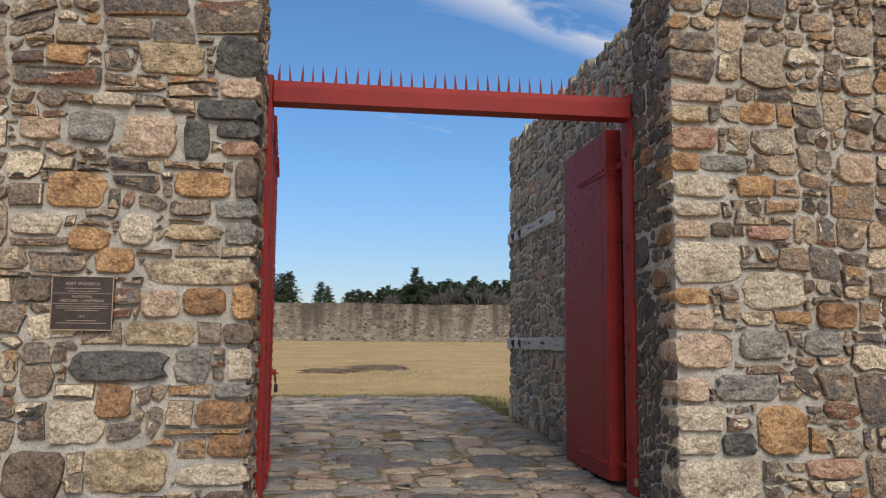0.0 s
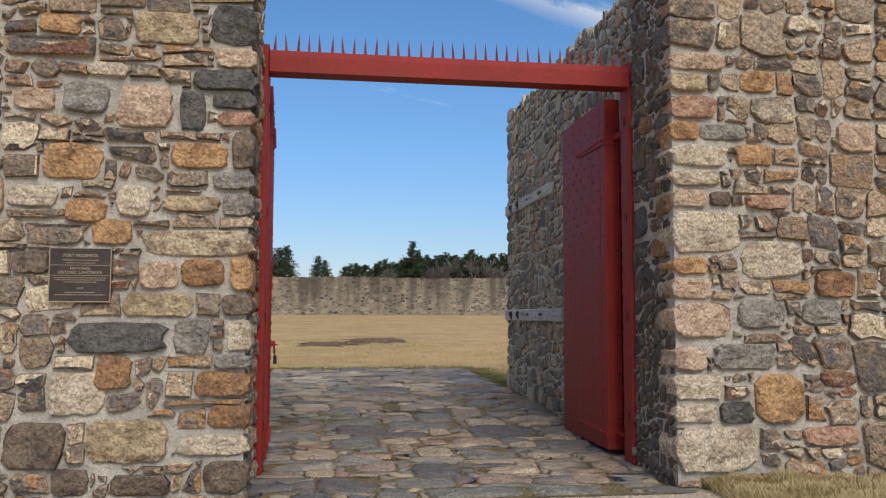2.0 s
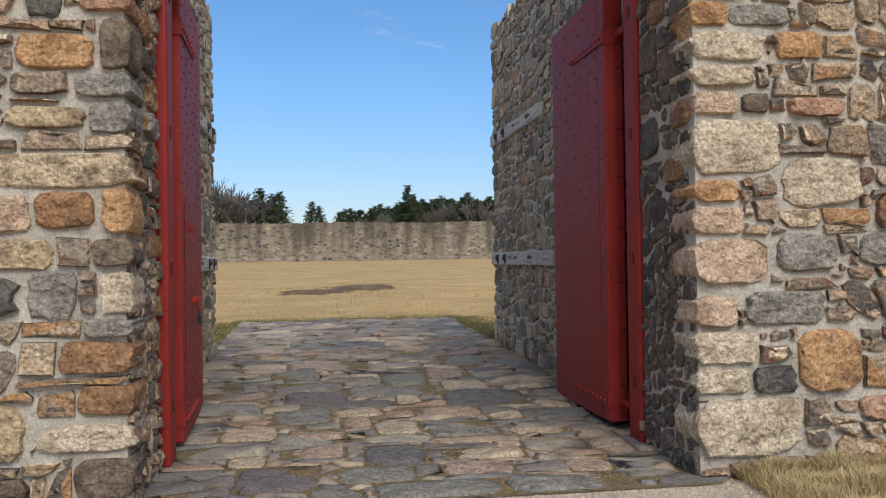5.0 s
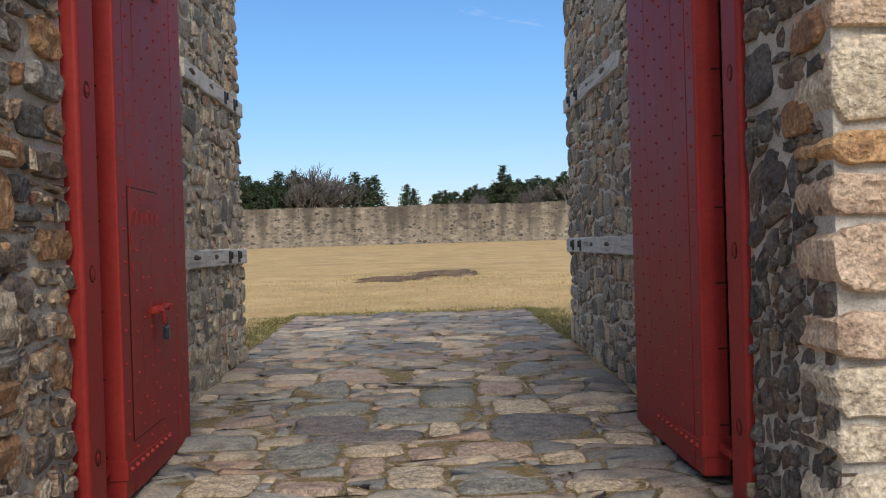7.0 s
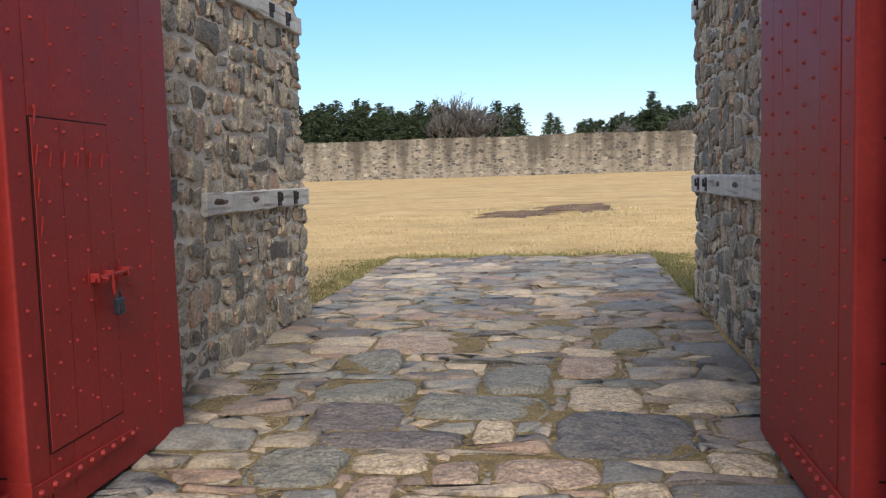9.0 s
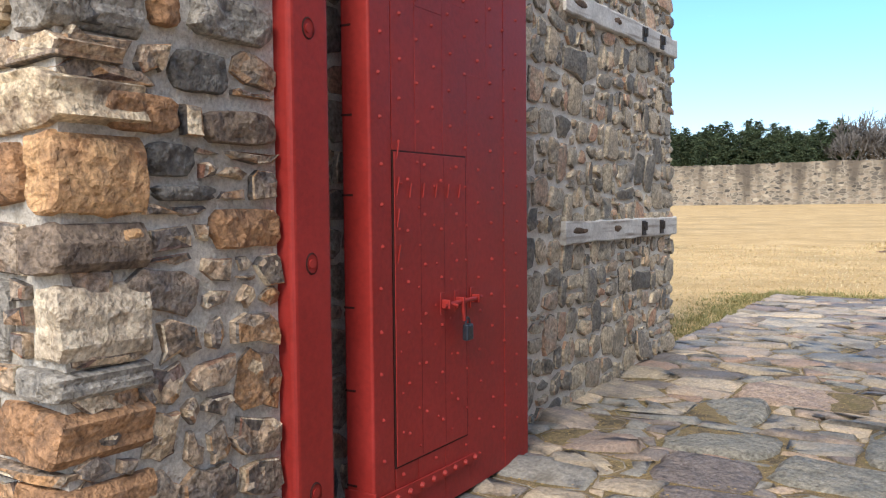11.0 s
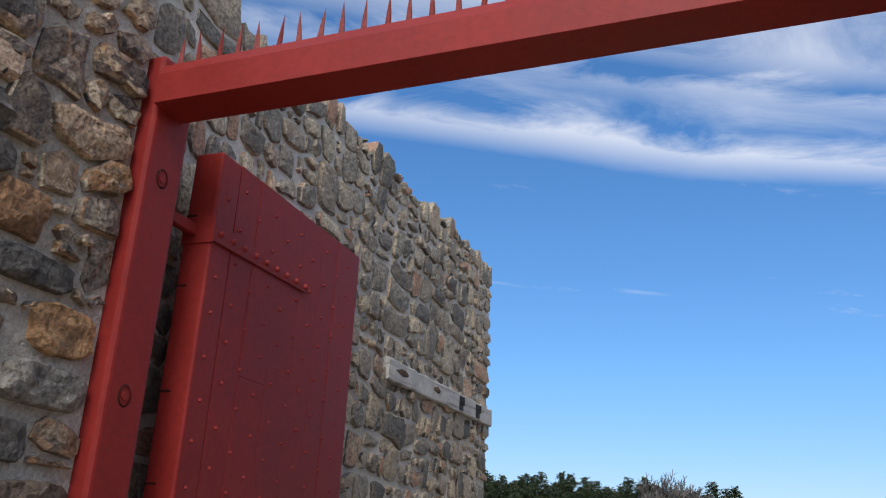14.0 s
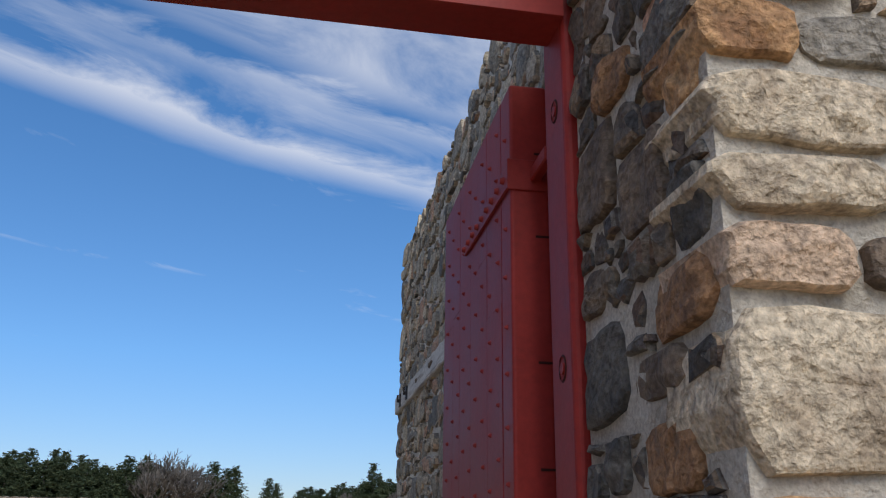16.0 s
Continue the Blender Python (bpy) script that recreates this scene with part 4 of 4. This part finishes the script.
def woods():
    rng = random.Random(11)
    kinds = [pine(31, 11, 2.9, .3), pine(32, 10, 3.2, .34), pine(33, 12, 2.8, .26), pine(34, 9, 3.1, .2)]
    bares = [bare_tree(41, 10.5), bare_tree(42, 9.5)]
    used = set()
    def put(src, heading, dist, top):
        """heading: degrees from +y towards +x, seen from the gate; top: height of the tip above the ground's zero."""
        x, y = 1.7 + dist * math.sin(radians(heading)), 4.7 + dist * math.cos(radians(heading))
        s = (top - 1.6) / {31: 11, 32: 10, 33: 12, 34: 9, 41: 10.5, 42: 9.5}[src["seed"]]
        m = Matrix.Translation((x, y, 1.58)) @ Matrix.Rotation(rng.uniform(0, 6.28), 4, "Z") @ Matrix.Diagonal((s, s, s, 1))
        if src.name in used:
            c = copy_thing(src, m)
            c.matrix_basis = m
        else:
            used.add(src.name)
            src.matrix_basis = m
    for o, sd in zip(kinds + bares, (31, 32, 33, 34, 41, 42)):
        o["seed"] = sd
    a = -30.0
    while a < -7.6:                      # tall dense pines
        put(rng.choice(kinds[:3]), a, rng.uniform(112, 120), rng.uniform(10.6, 12.6))
        a += rng.uniform(.3, .65)
    a = -28.0
    while a < -8:
        put(kinds[3], a, rng.uniform(124, 132), rng.uniform(10.4, 12.2))
        a += rng.uniform(.4, .8)
    for a, h in ((-7.6, 11.6), (-7.0, 12.6), (-6.5, 11.9), (-6.0, 12.4), (-5.5, 11.4), (-5.1, 10.4), (-8.2, 11.8), (-7.9, 12.2), (-7.3, 11.2), (-6.8, 12.0), (-6.2, 11.6), (-5.8, 11.9), (-4.8, 9.6), (2.6, 9.9), (4.4, 10.9), (10.2, 12.4), (11.5, 12.2)):
        put(rng.choice(bares), a, rng.uniform(115, 121), h * (1.22 if a < 0 else .98))
    for a, h in ((-4.3, 12.0), (-3.5, 11.2), (-3.0, 11.5), (-.8, 10.0), (-.3, 9.4)):
        put(rng.choice(kinds[:3:2]), a, 118, h)
    a = 1.2
    while a < 26:
        t = min((a - 1.2) / 6, 1)
        put(rng.choice(kinds), a, rng.uniform(122, 138), 9.1 + 1.9 * t + rng.uniform(-.4, .6))
        a += rng.uniform(.2, .4)
    put(kinds[2], 5.8, 122, 12.6)
    for a in (7.6, 8.3, 9.0):
        put(rng.choice(bares), a, 124, 12.3)


woods()


# ---- grass ----
def tufts(name, count, spot, mat, tall, seed, label):
    """Thin blades; spot(rng) -> x, y."""
    rng = np.random.default_rng(seed)
    v, f = [], []
    while len(f) < count:
        x, y = spot(rng)
        h, a, lean = tall * rng.uniform(.5, 1.3), rng.uniform(0, 6.283), rng.uniform(.3, 1.3)
        h *= .55 + 1.1 * max(0, .5 + noise.noise((x * 4, y * 4, seed)))
        z = ground_z(x, y) - .004
        wx, wy = .0036 * math.cos(a), .0036 * math.sin(a)
        s = 1 + max(0, y - 12) * .12
        k = len(v)
        v += [(x - wx * s, y - wy * s, z), (x + wx * s, y + wy * s, z), (x - math.sin(a) * h * lean, y + math.cos(a) * h * lean, z + h)]
        f.append((k, k + 1, k + 2))
    tagged(new(name, mesh_of(name, v, f, mat)), label, "grass", kind="stuff")


def front_spot(rng):
    y = 6.38 - 3.4 * rng.random() ** 1.6
    return 2.45 + .09 * y + abs(rng.normal(0, 1.1)), y


def court_spot(rng):
    while True:
        x, y = rng.uniform(-6, 7), 12.7 + 16 * rng.random() ** 1.6
        if not (-.82 < x < 2.9 and y < 17.2) and not (RP - .05 < x < 4 and y < REND + .05) and not (x > 3.9 and y < 13.2) and not (x < -1.6 and y < 13):
            return x, y


def edge_spot(rng):
    while True:
        side = rng.random()
        if side < .3:
            x, y = -.80 - abs(rng.normal(0, .4)), rng.uniform(12.6, 17.4)
        elif side < .7:
            x, y = 2.86 + abs(rng.normal(0, .35)), rng.uniform(13.35, 17.6)
        else:
            x, y = rng.uniform(-1, 3.1), 17.2 + abs(rng.normal(0, .4))
        if (x < -.78 or x > 2.85 or y > 17.15):
            return x, y


tufts("dry_grass", 60000, front_spot, BLADE, .055, 1, "short dry winter grass beside the gravel path")
tufts("green_grass", 6000, front_spot, GREEN_BLADE, .03, 2, "green blades among dry winter grass")
tufts("dry_grass", 30000, court_spot, BLADE, .028, 3, "short dry winter grass in the courtyard")
def patch_spot(rng):
    a, q = rng.uniform(0, 6.283), rng.uniform(.25, 1.3)
    return 1.35 + 2.0 * q * math.cos(a), 29.2 + 2.4 * q * math.sin(a)


tufts("dry_grass", 7000, patch_spot, BLADE, .04, 6, "dry tufts round the bare patch")
tufts("green_grass", 26000, edge_spot, GREEN_BLADE, .035, 4, "greener grass fringing the paving")


def pebbles(name, count, spot, mat, lo, hi, flat, seed, label, category):
    """Loose grains: squashed octahedra lying on the ground."""
    rng = np.random.default_rng(seed)
    v, f = [], []
    for _ in range(count):
        x, y, lift = spot(rng)
        r = rng.uniform(lo, hi)
        a = rng.uniform(0, 6.283)
        c, d = math.cos(a) * r, math.sin(a) * r
        z = ground_z(x, y) + lift
        e = rng.uniform(.5, 1)
        k = len(v)
        v += [(x + c, y + d, z), (x - d * e, y + c * e, z), (x - c, y - d, z), (x + d * e, y - c * e, z), (x, y, z + r * flat)]
        f += [(k, k + 1, k + 4), (k + 1, k + 2, k + 4), (k + 2, k + 3, k + 4), (k + 3, k, k + 4)]
    tagged(new(name, mesh_of(name, v, f, mat)), label, category, kind="stuff")


def path_spot(rng):
    y = 6.36 - 3.6 * rng.random() ** 1.3
    return rng.uniform(-1.2, 2.4 + .09 * y), y, .011


def joint_litter(rng):
    return rng.uniform(-.75, 2.9), 6.4 + 8 * rng.random() ** 1.4, .0235


def wall_foot(rng):
    return rng.uniform(-2.6, -.6), 6.36 - abs(rng.normal(0, .25)), .018


PEBBLE = material("pebble", [(0, (0.276, 0.238, 0.194)), (.4, (0.488, 0.406, 0.308)), (.7, (0.657, 0.554, 0.422)), (1, (0.360, 0.277, 0.194))], per_piece=.1, rough=.9, scale=30, fine=120, bump=.2, mottle=.2)
STRAW = material("straw_litter", [(0, (.30, .21, .09)), (.5, (.42, .31, .14)), (1, (.22, .15, .07))], per_piece=.2, rough=1, scale=30, fine=120, bump=.1, mottle=.2)
pebbles("gravel", 34000, path_spot, PEBBLE, .004, .013, .6, 61, "loose pale crushed stone on the path", "gravel")
pebbles("litter", 14000, joint_litter, STRAW, .004, .013, .25, 62, "dry straw and leaf litter between the flagstones", "litter")
pebbles("litter", 8000, wall_foot, STRAW, .004, .016, .3, 63, "dry leaf litter at the wall foot", "litter")

# ---- stones, last ----
# Stones that stand out by size or colour: low and high corner of each one's field on its wall (x or y, z) or on the paving (x, y), and its kind.
LEFT_LARGE = [
    (-1.08, 2.54, -0.67, 2.74, "o"), (-1.96, 2.44, -1.55, 2.71, "o"), (-1.47, 2.83, -1.07, 3.16, "p"), (-1.84, 2.92, -1.51, 3.17, "g"), (-1.03, 2.82, -0.83, 3.12, "d"), (-1.68, 3.2, -1.38, 3.31, "w"),
    (-1.26, 1.9, -0.5, 2.1, "l"), (-1.45, 2.18, -1.2, 2.42, "w"), (-1.13, 2.22, -0.72, 2.35, "t"), (-1.61, 1.97, -1.32, 2.17, "o"), (-0.65, 1.65, -0.5, 1.91, "o"), (-0.99, 1.68, -0.67, 1.89, "u"),
    (-1.27, 1.66, -1.0, 1.87, "p"), (-1.75, 1.2, -1.07, 1.43, "d"), (-1.56, 0.94, -1.3, 1.2, "u"), (-1.87, 0.77, -1.47, 1.08, "w"), (-0.87, 0.89, -0.5, 1.08, "u"), (-0.77, 0.67, -0.5, 0.84, "u"),
    (-2.15, 0.39, -1.74, 0.73, "b"), (-1.6, 0.43, -1.03, 0.75, "t"), (-0.98, 0.47, -0.5, 0.63, "w"), (-1.39, 1.46, -0.88, 1.64, "t"), (-2.14, 1.76, -1.88, 1.93, "b"),
]
LEFT_QUOINS = [
    (-0.71, 2.2, -0.5, 2.37, "g"), (-0.78, 2.39, -0.5, 2.53, "g"), (-0.65, 2.55, -0.5, 2.84, "b"), (-0.75, 2.86, -0.5, 2.98, "r"), (-0.8, 2.99, -0.5, 3.12, "d"),
    (-0.7, 1.47, -0.5, 1.64, "b"), (-0.75, 1.09, -0.5, 1.2, "g"), (-0.8, 0.2, -0.5, 0.45, "b"), (-0.78, 3.3, -0.5, 3.46, "p"),
]
RIGHT_QUOINS = [
    (2.8, 2.35, 3.08, 2.5, "p"), (2.8, 2.52, 3.2, 2.66, "w"), (2.8, 2.89, 3.02, 3.05, "o"), (2.8, 1.61, 3.1, 1.79, "p"), (2.8, 0.64, 3.13, 0.8, "w"), (2.8, 3.29, 3.1, 3.45, "t"), (2.8, 3.47, 3.25, 3.62, "p"),
]
LEFT_OTHERS = [
    (-2.19, 2.24, -1.84, 2.4, "w"), (-1.8, 2.13, -1.5, 2.31, "o"), (-0.66, 1.21, -0.5, 1.45, "w"), (-1.03, 1.19, -0.77, 1.46, "g"), (-2.18, 2.93, -1.88, 3.1, "p"), (-1.37, 3.46, -0.89, 3.71, "t"),
    (-1.44, 0.2, -1.02, 0.36, "b"), (-1.83, 0.21, -1.57, 0.41, "b"), (-2.02, 3.5, -1.72, 3.66, "o"), (-0.82, 3.48, -0.52, 3.78, "d"), (-0.94, 3.13, -0.5, 3.29, "d"),
]
RIGHT_LARGE = [
    (2.8, 1.98, 3.35, 2.33, "w"), (3.36, 1.78, 3.88, 2.1, "w"), (2.8, 2.68, 3.27, 2.87, "w"), (2.8, 1.31, 3.26, 1.59, "p"), (3.45, 0.63, 3.87, 1.03, "o"), (3.15, 0.63, 3.44, 0.81, "d"),
    (2.8, 0.26, 3.48, 0.62, "w"), (3.85, 0.44, 4.34, 0.61, "r"), (2.8, 0.82, 3.19, 1.03, "w"), (3.32, 2.7, 3.65, 2.88, "o"), (3.87, 1.41, 4.21, 1.62, "g"), (3.31, 1.38, 3.73, 1.62, "g"),
    (3.1, 1.05, 3.64, 1.27, "g"), (3.99, 1.63, 4.37, 1.86, "u"), (2.8, 3.07, 3.18, 3.27, "r"), (4.22, 2.83, 4.58, 3.11, "p"), (2.8, 1.81, 3.08, 1.96, "o"), (3.41, 2.34, 3.79, 2.47, "r"),
    (2.8, 1.05, 3.05, 1.25, "p"), (3.1, 2.36, 3.29, 2.49, "b"), (3.38, 3.3, 3.7, 3.49, "o"), (3.03, 2.9, 3.42, 3.04, "g"),
]
LEFT_JAMB = [
    (6.4, 2.57, 6.66, 2.85, "b"), (6.4, 2.98, 6.74, 3.12, "d"), (6.67, 2.8, 6.91, 3.0, "u"), (6.69, 2.65, 7.08, 2.79, "d"), (6.92, 2.44, 7.24, 2.64, "o"), (6.52, 2.4, 6.83, 2.56, "b"),
    (6.4, 2.22, 6.65, 2.36, "d"), (6.68, 2.26, 6.81, 2.37, "u"), (6.85, 2.25, 7.25, 2.42, "g"), (6.76, 2.06, 7.02, 2.22, "d"), (6.5, 1.91, 6.8, 2.05, "u"), (6.89, 1.89, 7.25, 2.03, "b"),
    (6.4, 1.64, 6.64, 1.9, "o"), (6.65, 1.77, 6.86, 1.9, "d"), (6.68, 1.69, 6.95, 1.76, "d"), (6.92, 1.52, 7.26, 1.68, "u"), (6.52, 1.53, 6.65, 1.62, "o"), (6.4, 2.86, 6.6, 2.98, "r"),
]
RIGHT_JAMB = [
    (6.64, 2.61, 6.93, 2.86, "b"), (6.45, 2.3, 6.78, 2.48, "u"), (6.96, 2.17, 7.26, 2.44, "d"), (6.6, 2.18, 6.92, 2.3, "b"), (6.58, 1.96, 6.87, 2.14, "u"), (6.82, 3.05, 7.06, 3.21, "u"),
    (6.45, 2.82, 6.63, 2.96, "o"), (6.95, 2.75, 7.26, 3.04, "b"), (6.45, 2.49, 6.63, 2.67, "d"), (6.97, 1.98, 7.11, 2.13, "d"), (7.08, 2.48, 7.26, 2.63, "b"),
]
LARGE_FLAGS = [
    (1.16, 9.93, 1.62, 10.7, "g"), (0.78, 9.42, 1.62, 9.9, "g"), (1.64, 8.82, 2.38, 9.55, "d"), (0.09, 9.73, 0.75, 10.28, "g"), (0.03, 10.4, 0.53, 11.0, "g"), (0.18, 11.0, 1.08, 11.6, "p"),
    (0.94, 7.91, 1.29, 8.35, "w"), (0.14, 8.39, 0.62, 8.92, "g"), (0.21, 9.2, 0.76, 9.68, "b"), (0.36, 8.92, 1.16, 9.18, "b"), (1.21, 9.0, 1.43, 9.38, "w"), (1.37, 8.45, 1.86, 8.8, "p"),
    (0.64, 8.58, 1.04, 8.86, "w"), (1.72, 9.6, 2.17, 10.09, "w"), (0.3, 7.83, 0.7, 8.19, "p"), (1.89, 8.27, 2.17, 8.52, "w"), (2.19, 9.55, 2.69, 9.8, "w"), (2.39, 8.63, 2.7, 8.95, "w"),
    (1.66, 10.3, 2.12, 10.89, "p"), (1.95, 7.74, 2.42, 7.95, "w"), (1.34, 7.77, 1.87, 8.03, "g"), (1.93, 11.13, 2.45, 11.9, "g"), (0.7, 8.2, 0.93, 8.55, "p"), (1.06, 8.44, 1.3, 8.76, "p"),
]
NEAR_FLAGS = [
    (1.61, 6.34, 2.4, 6.64, "g"), (0.84, 6.34, 1.56, 6.68, "g"), (0.01, 6.6, 0.5, 7.16, "b"), (0.44, 6.34, 0.75, 6.58, "g"), (-0.18, 6.34, 0.13, 6.56, "d"), (0.63, 6.7, 1.11, 7.03, "g"), (0.82, 7.05, 1.23, 7.6, "d"),
    (2.09, 6.7, 2.38, 7.0, "p"), (2.42, 7.09, 2.68, 7.53, "p"), (-0.22, 7.89, 0.2, 8.3, "w"), (-0.09, 7.17, 0.16, 7.44, "w"), (1.3, 6.75, 1.75, 7.05, "p"), (1.35, 7.1, 1.9, 7.4, "w"), (0.25, 7.3, 0.7, 7.6, "p"),
]


def moved(field, du, dv=0.0):
    return [(a - du, b - dv, c - du, d - dv, k) for a, b, c, d, k in field]


lay_stones(wall_fl, "stone", 4.5, TOP, lambda u, v, w: (LX - 4.5 + u, LF - w, v), STONE, 101, .20, .05, 1.75, .011, .034, lambda u, v: u > 2.0 and v < 4.3, corner=(4.5, 1), top_jag=.06, field=moved(LEFT_LARGE + LEFT_QUOINS + LEFT_OTHERS, LX - 4.5), kinds=ROCK)
lay_stones(wall_fl, "stone", 7.26 - LF, TOP, lambda u, v, w: (LX - .02 + w, LF + u, v), STONE, 102, .135, .04, 1.5, .015, .030, lambda u, v: True, skip=lambda u, v: u < .07, top_jag=.05, field=moved(LEFT_JAMB, LF), kinds=ROCK)
lay_stones(wall_fr, "stone", 4.5, TOP, lambda u, v, w: (RX + u, RF - w, v), STONE, 103, .18, .05, 1.55, .011, .034, lambda u, v: u < 2.4 and v < 4.3, corner=(0, -1), top_jag=.06, field=moved(RIGHT_LARGE + RIGHT_QUOINS, RX), kinds=ROCK)
# right jamb face: stones coloured darker to stand for its shade
lay_stones(wall_fr, "stone", 7.27 - RF, TOP, lambda u, v, w: (RX + .01 - w, RF + u, v), SHADED_JAMB_STONE, 104, .135, .04, 1.05, .008, .026, lambda u, v: True, skip=lambda u, v: u < .07, top_jag=.05, field=moved(RIGHT_JAMB, RF), kinds=ROCK)
lay_stones(wall_pl, "stone", LEND - 7.27, TOP, lambda u, v, w: (LP + w, 7.27 + u, v), SHADE_STONE, 105, .155, .045, 1.15, .018, .024, lambda u, v: u > 1.9 and v < 3.6, corner=(LEND - 7.27, 1), top_jag=.10, rough=.0022)
lay_stones(wall_pr, "stone", REND - 7.28, TOP + .08, lambda u, v, w: (RP - w, 7.28 + u, v), SHADE_STONE, 106, .155, .045, 1.15, .018, .024, lambda u, v: u > 1.9 and v < 3.6, corner=(REND - 7.28, 1), top_jag=.10, rough=.0022)
lay_stones(wall_pl, "stone", .9, TOP, lambda u, v, w: (-1.68 + u, LEND + w, v), SHADE_STONE, 107, .15, .05, 1.1, .012, .03, lambda u, v: False, top_jag=.08)
lay_stones(wall_pr, "stone", .9, TOP + .08, lambda u, v, w: (RP + .03 + u, REND + w, v), SHADE_STONE, 108, .15, .05, 1.1, .012, .03, lambda u, v: False, top_jag=.08)


def flag_place(u, v, w):
    x, y = -.86 + u, 6.32 + v
    return (x, y, ground_z(x, y) + .02 + w)


lay_stones(paving, "flagstone", 3.82, 10.95, flag_place, FLAG, 201, .19, .035, 1.7, .013, .013, lambda u, v: v < 5.5, rough=.003, flags=True, skip=lambda u, v: v < .95 and (u < .33 or u > 3.68), field=moved(LARGE_FLAGS + NEAR_FLAGS, -.86, 6.32), kinds=SLAB)
